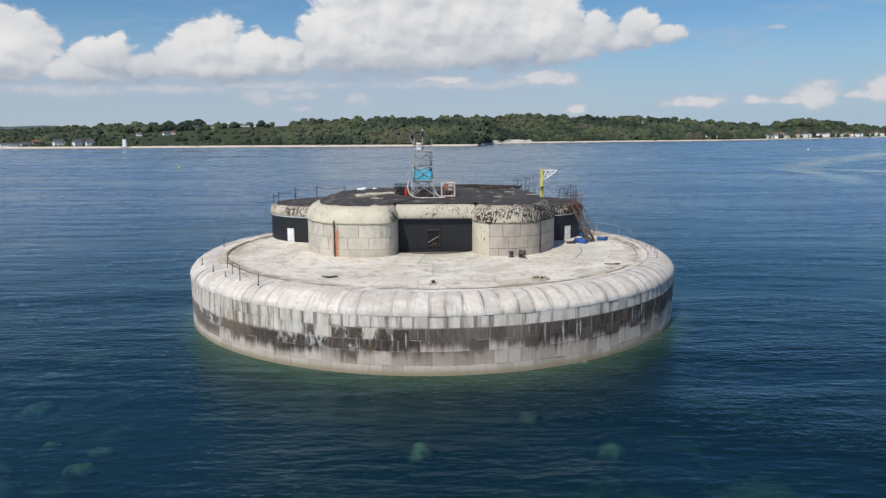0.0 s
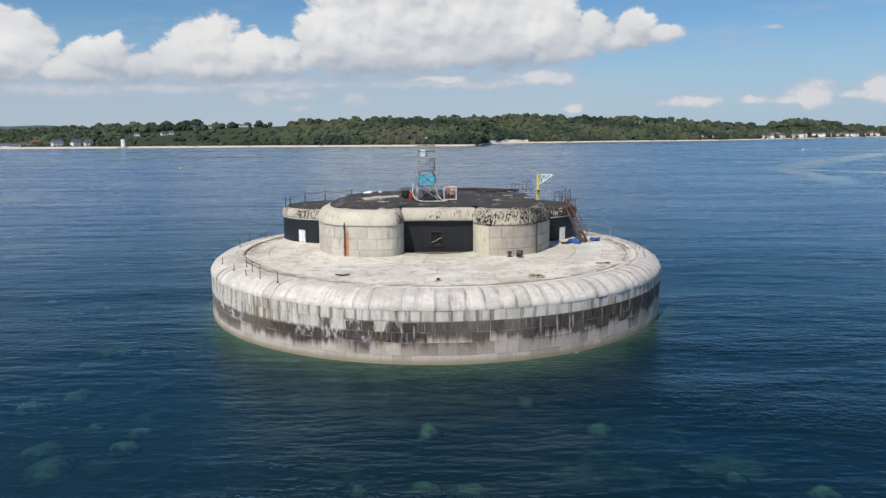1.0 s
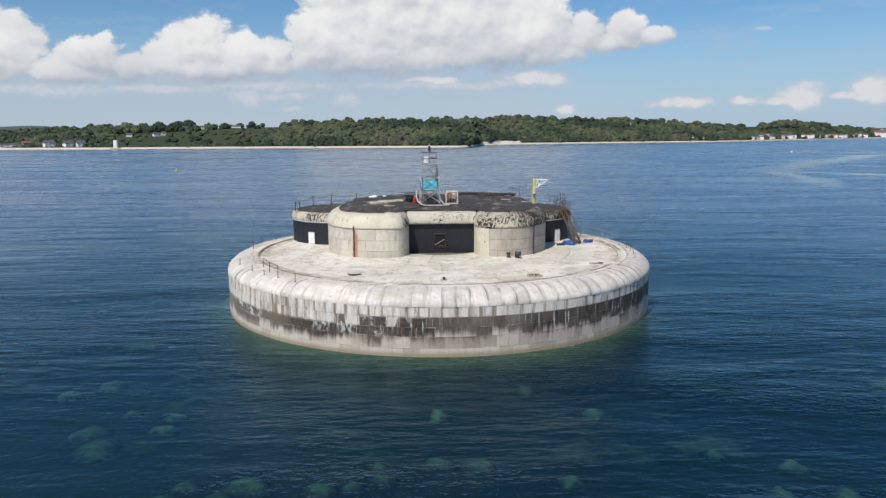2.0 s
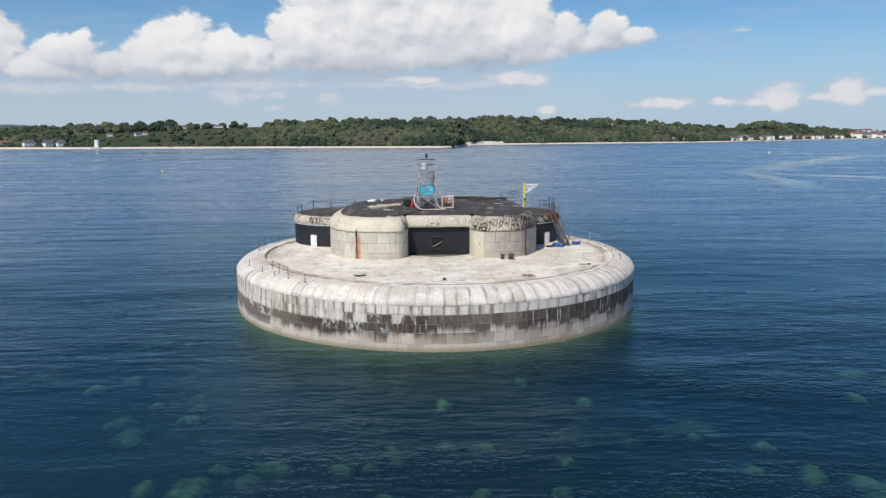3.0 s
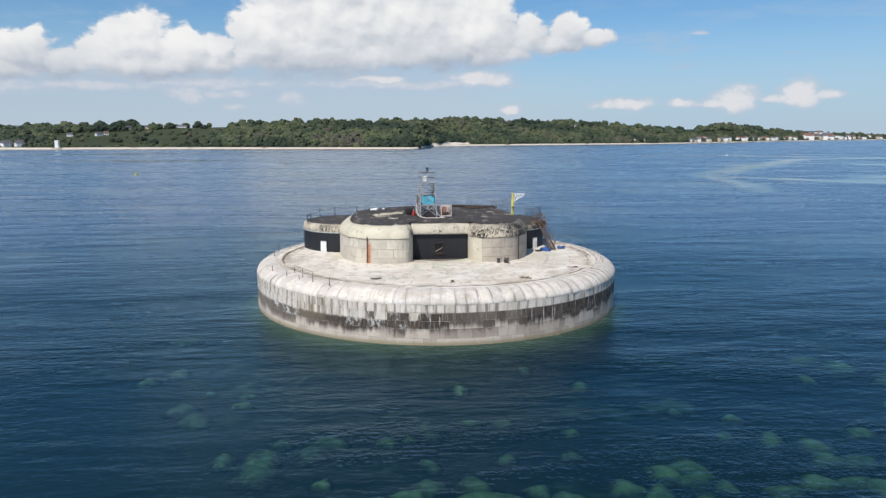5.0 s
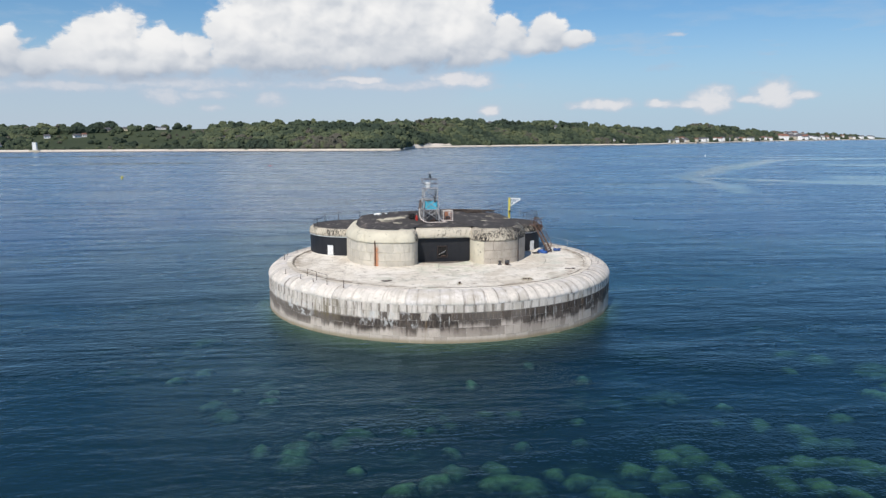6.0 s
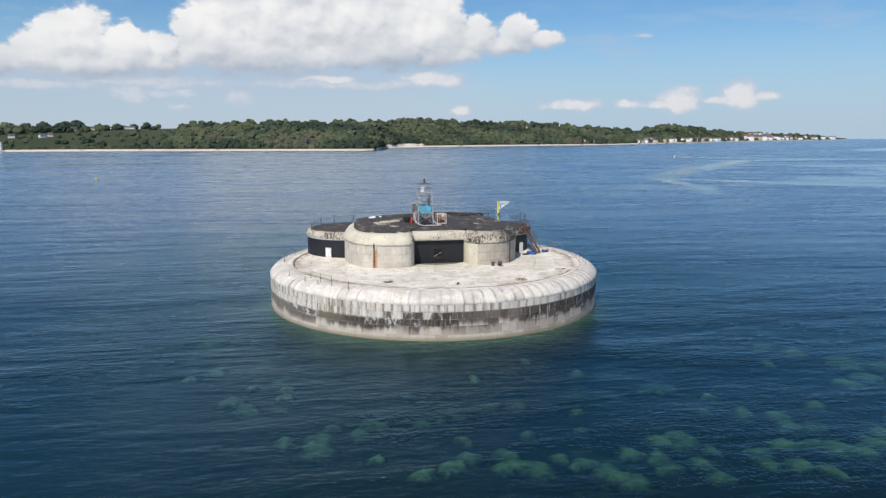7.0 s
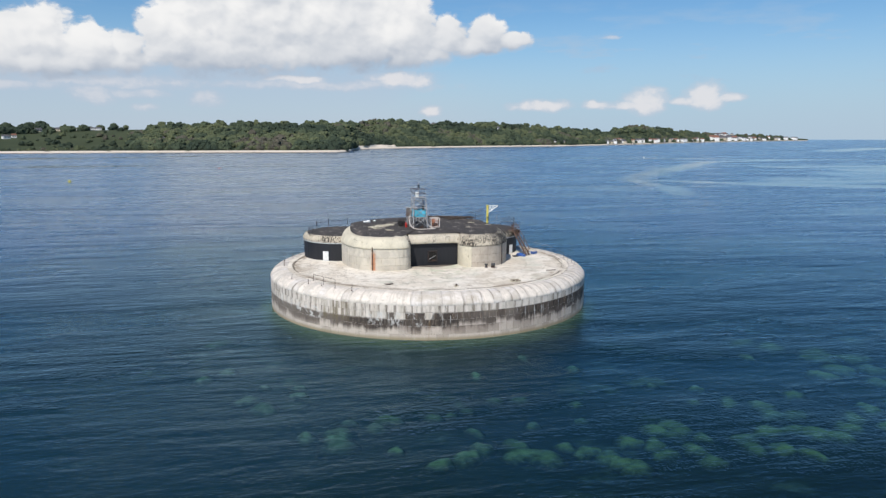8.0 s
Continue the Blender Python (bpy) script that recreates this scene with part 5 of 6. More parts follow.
def seamark():
    x, y = spot(-23.9, lerp_table(SHORE, -23.9) + 8)
    t = thing("seamark_tower", (x, y, 1.0), "tall white-faced old church tower used as a seamark on the beach", "tower")
    part("tower_body", Geo().add([(-2.1, -2.0, -1), (2.1, -2.0, -1), (2.1, 2.0, -1), (-2.1, 2.0, -1), (-1.9, -1.8, 9.8), (1.9, -1.8, 9.8), (1.9, 1.8, 9.8), (-1.9, 1.8, 9.8)],
                                 [(0, 1, 5, 4), (1, 2, 6, 5), (2, 3, 7, 6), (3, 0, 4, 7), (4, 5, 6, 7)]), M_WHITE, t)
    part("coping", Geo().box((0, 0, 9.95), (4.1, 3.9, 0.4), bevel=0.1), M_WHITE, t)
    part("foot_wall", Geo().box((0, -3.4, 0.2), (12, 0.8, 2.4), bevel=0.1), M_PALE, t)


seamark()


def house(az, back, w, d, h, roof, m_wall, m_roof, label, turn=0.0):
    x, y = spot(az, lerp_table(SHORE, az) + back)
    z = land_height(az, back)
    t = thing("house", (x, y, z - 0.5), label, "house", "houses along the shore", -az + turn)
    part("wall", Geo().box((0, 0, h / 2), (w, d, h)), m_wall, t)
    e = 0.5
    r = Geo().add([(-w / 2 - e, -d / 2 - e, h - 0.2), (w / 2 + e, -d / 2 - e, h - 0.2), (w / 2 + e, d / 2 + e, h - 0.2), (-w / 2 - e, d / 2 + e, h - 0.2), (-w / 2 - e + roof * 0.3, 0, h + roof), (w / 2 + e - roof * 0.3, 0, h + roof)],
                  [(0, 1, 5, 4), (2, 3, 4, 5), (1, 2, 5), (3, 0, 4), (3, 2, 1, 0)])
    rf = part("roof", r, m_roof, t)
    part("chimney", Geo().box((w * 0.28, 0, h + roof), (1.0, 0.8, 1.8), bevel=0.05), m_roof, rf)
    rows = 2 if h > 4.5 else 1
    cols = max(2, int(w / 3.2))
    for i in range(cols):
        for j in range(rows):
            cx, cz = -w / 2 + w * (i + 0.5) / cols, h * (j + 0.55) / rows
            part("window", Geo().box((cx, -d / 2 - 0.03, cz), (1.0, 0.12, 1.2)), M_GLASS, t)
    return t


def settlement():
    rnd = random.Random(5)
    for az, back, w, d, h, roof, mw, mr in HOUSES:
        house(az, back, w, d, h, roof, (M_HOUSE, M_HOUSE2)[mw], (M_SLATE, M_TILE)[mr], ("white-painted seaside house with a slate roof", "cream stone house with a pitched roof")[mw], rnd.uniform(-25, 25))
    # terraces of villas: bearing from, to, number of houses, rows up the slope, size
    for a0, a1, count, deep, size in ((24.6, 25.8, 5, 70, 0.9), (25.6, 28.0, 9, 60, 1.05), (28.3, 29.6, 5, 40, 1.1), (29.8, 31.2, 6, 45, 1.15), (31.4, 32.4, 4, 50, 1.2), (33.1, 34.7, 17, 210, 1.85), (34.6, 36.4, 9, 50, 1.5), (36.6, 37.6, 3, 40, 1.5), (37.6, 39.0, 5, 25, 1.5)):
        for i in range(count):
            az = a0 + (a1 - a0) * (i + rnd.uniform(0.1, 0.9)) / count
            back = 18 + deep * rnd.random() ** 1.3
            mw, mr = rnd.choice((0, 0, 0, 0, 0, 1)), rnd.choice((0, 0, 0, 0, 1))
            house(az, back, rnd.uniform(9, 18) * size, rnd.uniform(8, 11), rnd.uniform(5.5, 8.0) * size, rnd.uniform(2.2, 3.6) * size, (M_HOUSE, M_HOUSE2)[mw], (M_SLATE, M_TILE)[mr],
                  ("white-painted seaside house with a slate roof", "cream stone house with a pitched roof")[mw], rnd.choice((0, 0, 90)) + rnd.uniform(-20, 20))


settlement()


# ---------------------------------------------------------------- things on the roof
def roof_z(x, y):
    return Z_RIM + 0.02 + 0.014 * (y + 2.4) + 0.08


def lattice_tower():
    x, y = -0.95, 2.0
    z = roof_z(x, y)
    t = thing("lattice_tower", (x, y, z - 0.02), "grey steel lattice light tower with a blue tarpaulin", "tower", rz=4)
    H = 3.95
    def half(h):
        return 0.95 - 0.20 * h / H
    corners = ((-1, -1), (1, -1), (1, 1), (-1, 1))
    for i, j in corners:
        g = Geo()
        a, b = (i * half(0), j * half(0), 0.0), (i * half(H), j * half(H), H)
        g.tube(a, b, 0.065, n=6).tube(b, (b[0], b[1], H + 1.1), 0.028, n=6)
        leg = part("leg", g, M_STEEL, t)
        part("foot_plate", Geo().box((a[0], a[1], 0.03), (0.26, 0.26, 0.05), bevel=0.01), M_RUST, leg)
    levels = [0.25, 1.5, 2.7, H]
    for k, h in enumerate(levels[1:]):
        for q in range(4):
            (i, j), (m, n) = corners[q], corners[(q + 1) % 4]
            part("girt", Geo().tube((i * half(h), j * half(h), h), (m * half(h), n * half(h), h), 0.045), M_STEEL, t)
            lo = levels[k]
            part("brace", Geo().tube((i * half(lo), j * half(lo), lo), (m * half(h), n * half(h), h), 0.030), M_STEEL, t)
            part("brace", Geo().tube((m * half(lo), n * half(lo), lo), (i * half(h), j * half(h), h), 0.036), M_STEEL, t)
    part("platform", Geo().box((0, 0, H + 0.03), (1.62, 1.62, 0.10), bevel=0.02), M_STEEL, t, "pale grating platform")
    for h in (H + 0.55, H + 1.08):
        for q in range(4):
            (i, j), (m, n) = corners[q], corners[(q + 1) % 4]
            part("handrail", Geo().tube((i * half(H), j * half(H), h), (m * half(H), n * half(H), h), 0.03), M_RUST, t)
    part("equipment_box", Geo().box((-0.35, -0.45, H + 0.42), (0.42, 0.36, 0.62), bevel=0.03), M_WHITE, t, "white equipment box")
    part("lamp_post", Geo().tube((0, 0, H), (0, 0, H + 1.35), 0.06, n=10), M_STEEL, t)
    lan = part("lantern", Geo().lathe([(0.0, 1.75), (0.08, 1.72), (0.12, 1.6), (0.13, 1.4), (0.11, 1.33), (0.16, 1.3), (0.16, 1.22), (0.0, 1.22)], 12, (0, 0, H)), M_GLASS, t, "small round navigation lantern", True)
    part("lantern_cap", Geo().lathe([(0.0, 1.92), (0.04, 1.88), (0.10, 1.76), (0.14, 1.7), (0.0, 1.7)], 12, (0, 0, H)), M_STEEL, lan)
    part("small_panel", Geo().box((-1.0, -0.2, H + 0.95), (0.06, 0.5, 0.62), Matrix.Rotation(radians(-24), 3, "Y"), 0.01), M_STEEL, t, "small tilted panel on an arm")
    part("panel_arm", Geo().tube((-0.75, -0.2, H + 0.6), (-1.0, -0.2, H + 0.9), 0.03), M_STEEL, t)
    # tarpaulin wrapped round the middle bay
    g = Geo()
    pts = []
    n = 32
    for r, h in enumerate((1.52, 1.75, 2.0, 2.25, 2.42)):
        for i in range(n):
            a = 2 * math.pi * i / n
            k = 1 / max(abs(math.cos(a)), abs(math.sin(a)))
            w = (half(h) - 0.10) * k + 0.05 * noise.noise((math.cos(a) * 4, math.sin(a) * 4, h * 4))
            top = 0.22 * noise.noise((math.cos(a) * 2, math.sin(a) * 2, 7)) if r == 4 else 0
            pts.append((w * math.cos(a), w * math.sin(a), h + top))
    g.add(pts, [(r * n + i, r * n + (i + 1) % n, (r + 1) * n + (i + 1) % n, (r + 1) * n + i) for r in range(4) for i in range(n)])
    part("tarpaulin", g, M_BLUE, t, "creased bright blue tarpaulin", True)
    part("dark_sheet", Geo().box((0.62, 0.1, 2.35), (0.10, 0.8, 0.9), bevel=0.04), M_DARKSTEEL, t)
    part("ladder_rail", Geo().tube((0.35, 0.95, 0.1), (0.3, 0.78, H), 0.025).tube((0.7, 0.95, 0.1), (0.6, 0.78, H), 0.025), M_STEEL, t)
    part("battery_crate", Geo().box((0.15, 0.15, 0.42), (0.95, 0.8, 0.75), bevel=0.05), M_DARKSTEEL, t, "dark crate between the legs")


lattice_tower()


def hose():
    z = roof_z(-1, 1) + 0.05
    t = thing("cable_conduit", (-1.0, 1.0, z), "thick white cable conduit looped over the roof", "conduit")
    pts = smooth_line([(-1.15, 1.2, 1.5), (-1.25, 0.6, 0.9), (-1.05, 0.0, 0.32), (-0.5, -0.55, 0.06), (0.2, -0.75, 0.04), (1.1, -0.65, 0.04), (1.9, -0.5, 0.04), (1.6, -0.1, 0.05), (1.2, 0.1, 0.35), (0.9, 0.4, 1.1), (0.75, 0.6, 1.5)], 5)
    part("conduit", Geo().path(pts, 0.055, 7), M_PINKWHITE, t, smooth=True)


hose()


def cage_crate():
    x, y = 1.2, 2.6
    t = thing("cage_container", (x, y, roof_z(x, y) - 0.01), "pale metal cage container with orange mesh inside", "crate", rz=3)
    w, d, h = 1.12, 1.0, 1.25
    for i in (-1, 1):
        for j in (-1, 1):
            part("corner_post", Geo().box((i * w / 2, j * d / 2, h / 2), (0.11, 0.11, h), bevel=0.025), M_PINKWHITE, t)
    for z in (0.07, h - 0.06):
        for j in (-1, 1):
            part("rail", Geo().box((0, j * d / 2, z), (w - 0.1, 0.1, 0.12), bevel=0.02), M_PINKWHITE, t)
        for i in (-1, 1):
            part("rail", Geo().box((i * w / 2, 0, z), (0.1, d - 0.1, 0.12), bevel=0.02), M_PINKWHITE, t)
    for i in range(3):
        part("cage_bar", Geo().tube((-0.28 + 0.28 * i, -d / 2, 0.1), (-0.28 + 0.28 * i, -d / 2, h - 0.1), 0.02), M_ORANGE, t)
    part("cage_bar", Geo().tube((-w / 2, -d / 2, 0.65), (w / 2, -d / 2, 0.65), 0.02), M_ORANGE, t)
    part("cage_bar", Geo().tube((-w / 2, -d / 2, 0.9), (w / 2, -d / 2, 0.9), 0.02), M_ORANGE, t)
    part("base_board", Geo().box((0, 0, 0.12), (w - 0.1, d - 0.1, 0.08), bevel=0.02), M_TIMBER, t)
    part("back_sheet", Geo().box((0.05, 0.2, 0.65), (0.66, 0.08, 0.9), bevel=0.03), M_ORANGE, t)
    part("sack", Geo().lump((0.1, -0.1, 0.36), (0.32, 0.26, 0.22), 3, 0.2), M_DARKSTEEL, t, smooth=True)
    part("panel_sheet", Geo().box((0.22, -0.2, 0.75), (0.36, 0.04, 0.55), bevel=0.01), M_WHITE, t)


cage_crate()


def pot_stack():
    x, y = -2.85, 3.9
    t = thing("wire_crate", (x, y, roof_z(x, y) - 0.01), "dark wire mesh crate standing beside the tower", "crate", rz=-5)
    w, d, h = 1.2, 0.9, 1.0
    for i in range(7):
        q = -w / 2 + w * i / 6
        part("wire_hoop", Geo().path([(q, -d / 2, 0), (q, -d / 2, h), (q, d / 2, h), (q, d / 2, 0)], 0.022, 5), M_DARKSTEEL, t)
    for k in range(5):
        zz = h * (k + 0.1) / 4.2
        part("side_wire", Geo().path([(-w / 2, -d / 2, zz), (w / 2, -d / 2, zz), (w / 2, d / 2, zz), (-w / 2, d / 2, zz), (-w / 2, -d / 2, zz)], 0.02, 5), M_DARKSTEEL, t)
    part("net_bundle", Geo().lump((0, 0, 0.4), (0.5, 0.36, 0.36), 8, 0.3), M_DARK, t, smooth=True)
    x, y = -2.45, 2.9
    t = thing("gas_cylinder", (x, y, roof_z(x, y) - 0.01), "small red gas cylinder on the roof", "gas cylinder")
    part("bottle", Geo().lathe([(0.0, 0.0), (0.14, 0.02), (0.155, 0.08), (0.155, 0.46), (0.1, 0.6), (0.05, 0.66), (0.0, 0.66)], 14), M_RED, t, smooth=True)
    part("valve", Geo().lathe([(0.045, 0.66), (0.045, 0.78), (0.09, 0.79), (0.09, 0.84), (0.0, 0.85)], 10), M_STEEL, t)
    x, y = -1.15, 6.2
    t = thing("solar_panel", (x, y, roof_z(x, y) - 0.01), "tilted dark solar panel on a steel stand behind the tower", "solar panel", rz=-15)
    m = Matrix.Rotation(radians(62), 3, "X")
    part("panel", Geo().box((0, 0, 1.55), (1.5, 1.3, 0.06), m, 0.015), M_DARKSTEEL, t)
    part("panel_frame", Geo().box((0, 0.03, 2.15), (1.56, 0.08, 0.08), m).box((0, 0.4, 0.98), (1.56, 0.08, 0.08), m), M_STEEL, t)
    for i in (-0.6, 0.6):
        part("stand_leg", Geo().tube((i, 0.45, 0), (i, 0.3, 1.2), 0.035).tube((i, -0.4, 0), (i, 0.05, 1.6), 0.035), M_STEEL, t)
    for k, (x, y, s) in enumerate(((-7.2, 8.4, 0.2), (-6.75, 8.3, 0.27), (-5.8, 9.4, 0.16))):
        t = tagged(part("builders_sack", Geo().lump((x, y, roof_z(x, y) + s * 0.5), (s * 1.3, s, s * 0.75), k + 20, 0.2), M_WHITE, smooth=True), "white filled sack lying on the roof", "sack", "sacks on the roof")


pot_stack()


def roof_litter():
    rnd = random.Random(9)
    # spread rubble and broken slabs
    heap = Geo()
    for i in range(90):
        along, off = rnd.uniform(-1.0, 1.0), rnd.gauss(0, 0.32)
        x, y = -5.3 + 1.5 * along - 0.5 * off, 4.6 + 1.3 * along + 0.9 * off
        q = rnd.uniform(0.08, 0.24) * (1.15 - 0.5 * abs(along))
        heap.lump((x, y, roof_z(x, y) + 0.02), (q * 2.0, q * 1.7, q * 0.5), i, 0.35, 1)
    for i in range(5):
        x, y = -6.3 + 0.5 * i, 3.75 + 0.42 * i
        heap.lump((x, y, roof_z(x, y) - 0.02), (0.62, 0.42 + 0.06 * (i % 3), 0.13), i + 5, 0.4, 2)
    tagged(part("rubble_heap", heap, M_PALE), "flat heap of pale rubble and sand on the roof", "rubble", kind="stuff")
    for x, y, w, d, a in ((-6.2, 2.2, 1.1, 0.35, 12), (-4.8, 0.4, 0.9, 0.3, -8), (-5.1, 0.9, 0.6, 0.25, 20), (-3.3, 6.9, 0.7, 0.3, 5), (6.9, 5.6, 0.9, 0.25, -25), (5.4, 1.5, 0.6, 0.2, 10), (8.6, 3.2, 0.8, 0.2, -30)):
        m = Matrix.Rotation(radians(a), 3, "Z")
        tagged(part("loose_board", Geo().box((x, y, roof_z(x, y) + 0.06), (w, d, 0.05), m, 0.01), M_PALE), "pale broken board lying on the roof", "board", "boards on the roof")
    for i, (a, b, s) in enumerate((((2.0, 12.6), (7.6, 10.2), 0.2), ((2.2, 12.2), (6.4, 10.9), 0.16), ((3.4, 12.4), (8.2, 10.3), 0.13), ((1.4, 11.6), (3.9, 11.1), 0.12), ((5.8, 9.8), (8.4, 9.2), 0.12))):
        za, zb = roof_z(*a) + s / 2 + 0.02 + 0.05 * i, roof_z(*b) + s / 2 + 0.02 + 0.04 * i
        p, q = Vector((*a, za)), Vector((*b, zb))
        d = (q - p)
        m = Matrix.Rotation(math.atan2(d.y, d.x), 3, "Z")
        tagged(part("timber_beam", Geo().box((p + q) / 2, (d.length, s, s), m, 0.02), M_TIMBER), "long dark weathered timber lying on the roof", "beam", "timbers on the roof")
    patch = Geo()
    for i in range(26):
        x, y = rnd.uniform(4.2, 8.4), rnd.uniform(9.4, 11.4)
        s = rnd.uniform(0.08, 0.2)
        patch.lump((x, y, roof_z(x, y) + 0.03), (s * 2, s, s * 0.6), i, 0.3, 1)
    tagged(part("debris", patch, M_TIMBER), "dark scrap scattered between the timbers", "debris", kind="stuff")


roof_litter()


def davit():
    t = thing("davit_crane", (10.6, 10.6, 7.66), "yellow steel davit post with a white triangular jib", "crane", rz=-8)
    part("base_plate", Geo().box((0, 0, 0.04), (0.5, 0.5, 0.08), bevel=0.02), M_RUST, t)
    post = part("post", Geo().tube((0, 0, 0), (0, 0, 2.78), 0.16, 0.15, 12).tube((0, 0, 2.78), (0, 0, 2.84), 0.18, 0.18, 12), M_YELLOW, t)
    part("winch", Geo().box((0.0, -0.2, 1.05), (0.3, 0.24, 0.34), bevel=0.03), M_YELLOW, post)
    part("winch_drum", Geo().tube((-0.1, -0.36, 1.1), (0.2, -0.36, 1.1), 0.1, n=10), M_DARKSTEEL, post)
    part("jib_top", Geo().box((0.75, 0, 2.72), (1.5, 0.12, 0.12), bevel=0.02), M_WHITE, t)
    a, b = Vector((0.1, 0, 1.72)), Vector((1.48, 0, 2.68))
    m = Matrix.Rotation(-math.atan2(b.z - a.z, b.x - a.x), 3, "Y")
    part("jib_strut", Geo().box((a + b) / 2, ((b - a).length, 0.12, 0.12), m, 0.02), M_WHITE, t)
    for p, q in (((0.12, 1.8), (0.38, 2.7)), ((0.38, 2.7), (0.52, 2.05)), ((0.52, 2.05), (0.82, 2.7)), ((0.82, 2.7), (0.98, 2.36))):
        part("jib_lacing", Geo().tube((p[0], 0, p[1]), (q[0], 0, q[1]), 0.05), M_WHITE, t)
    part("hoist_line", Geo().tube((1.46, 0, 2.65), (1.48, 0, 0.9), 0.012), M_DARKSTEEL, t)
    part("hook", Geo().tube((1.48, 0, 0.9), (1.48, 0, 0.66), 0.05, 0.03), M_DARKSTEEL, t)


davit()


def stair():
    a, b = Vector((13.75, 1.75, 4.58)), Vector((12.45, 3.75, 7.75))
    run = Vector((b.x - a.x, b.y - a.y, 0)).normalized()
    side = Vector((run.y, -run.x, 0))
    t = thing("steel_stair", a, "rusty steep steel stair leaning against the black wall", "stair")
    L = b - a
    for s in (-0.32, 0.32):
        st = side * s
        w = Vector((0, 0, 0.16))
        o = side * 0.045
        g = Geo()
        p = [st - w - o, st + w - o, st + w + o, st - w + o]
        g.add([q for q in p] + [q + L for q in p], [(0, 1, 5, 4), (1, 2, 6, 5), (2, 3, 7, 6), (3, 0, 4, 7), (3, 2, 1, 0), (4, 5, 6, 7)])
        part("stringer", g, M_STAIR, t)
        up = Vector((0, 0, 0.95))
        rail = part("handrail", Geo().tube(st + up * 0.9, st + L + up, 0.04), M_STAIR, t)
        for k in (0.08, 0.4, 0.72, 0.99):
            part("baluster", Geo().tube(st + L * k, st + L * k + up * (0.9 + 0.1 * k), 0.032), M_STAIR, rail)
    head = L + run * 0.45 + side * 0.25
    m = Matrix.Rotation(math.atan2(side.y, side.x), 3, "Z")
    deckplate = part("landing", Geo().box(head - Vector((0, 0, 0.12)), (1.5, 1.1, 0.14), m, 0.02), M_STAIR, t, "rusty landing plate at the stair head")
    for k, (u, v, up) in enumerate(((-0.7, -0.5, 0.7), (-0.2, 0.5, 1.1), (0.3, 0.5, 0.6), (0.7, 0.45, 0.8), (0.7, -0.1, 0.5), (0.7, -0.5, 0.9))):
        q = head + m @ Vector((u, v, 0))
        part("landing_post", Geo().tube(q - Vector((0, 0, 0.6)), q + Vector((0.03 * (k % 3 - 1), 0.02, up)), 0.035), M_STAIR, deckplate)
    part("landing_rail", Geo().tube(head + m @ Vector((-0.2, 0.5, 0.6)), head + m @ Vector((0.7, 0.45, 0.65)), 0.03).tube(head + m @ Vector((0.7, 0.45, 0.6)), head + m @ Vector((0.7, -0.5, 0.65)), 0.03), M_STAIR, deckplate)
    part("hanging_sheet", Geo().box(head + m @ Vector((0.45, -0.45, -0.5)), (0.9, 0.05, 0.7), m @ Matrix.Rotation(0.25, 3, "Y"), 0.015), M_RUST, deckplate, "torn rusty sheet hanging from the landing")
    for i in range(14):
        c = L * ((i + 0.7) / 14.4)
        m = Matrix.Rotation(math.atan2(side.y, side.x), 3, "Z")
        part("tread", Geo().box(c, (0.6, 0.2, 0.035), m), M_STAIR, t)
    for k, (x, y, z, s, mat, lab) in enumerate(((12.5, 1.55, 4.78, (0.55, 0.4, 0.34), M_DEEPBLUE, "crumpled blue tarpaulin bundle on the deck"), (12.95, 1.2, 4.70, (0.4, 0.32, 0.22), M_DEEPBLUE, "crumpled blue tarpaulin bundle on the deck"),
                                               (14.9, 2.7, 4.72, (0.55, 0.35, 0.24), M_DEEPBLUE, "crumpled blue tarpaulin bundle on the deck"), (14.25, 2.5, 4.86, (0.17, 0.17, 0.34), M_WHITE, "white sack standing beside the stair"), (11.75, 1.0, 4.66, (0.4, 0.22, 0.16), M_DARKSTEEL, "dark sack lying below the shutter"))):
        g = Geo().lump((x, y, z - 0.2 * s[2]), tuple(0.82 * q for q in s), k + 40, 0.45, 3)
        tagged(part("bundle", g, mat, smooth=True), lab, "bundle", "bundles by the stair")


stair()


# ---------------------------------------------------------------- railings and deck fittings
def post_rail(name, label, posts, h, rails, mat, r=0.032, group="deck railings", levels=(1.0,), sag=0.0):
    t = thing(name, posts[0], label, "railing", group)
    o = Vector(posts[0])
    for k, p in enumerate(posts):
        hh = h[k] if isinstance(h, (list, tuple)) else h
        q = Vector(p) - o
        b = part("post", Geo().tube(q, q + Vector((0.02, 0.015, hh)), r, n=6), mat, t)
        part("post_foot", Geo().tube(q, q + Vector((0, 0, 0.06)), r * 2.4, r * 2.0, 8), mat, b)
    for i, j in rails:
        hi = h[i] if isinstance(h, (list, tuple)) else h
        hj = h[j] if isinstance(h, (list, tuple)) else h
        for lv in levels:
            a, b = Vector(posts[i]) - o + Vector((0, 0, hi * lv)), Vector(posts[j]) - o + Vector((0, 0, hj * lv))
            pts = [a.lerp(b, s / 6) - Vector((0, 0, sag * 4 * (s / 6) * (1 - s / 6))) for s in range(7)]
            part("rail", Geo().path(pts if sag else [a, b], r * (0.5 if sag else 0.85), 5), mat, t)
    return t


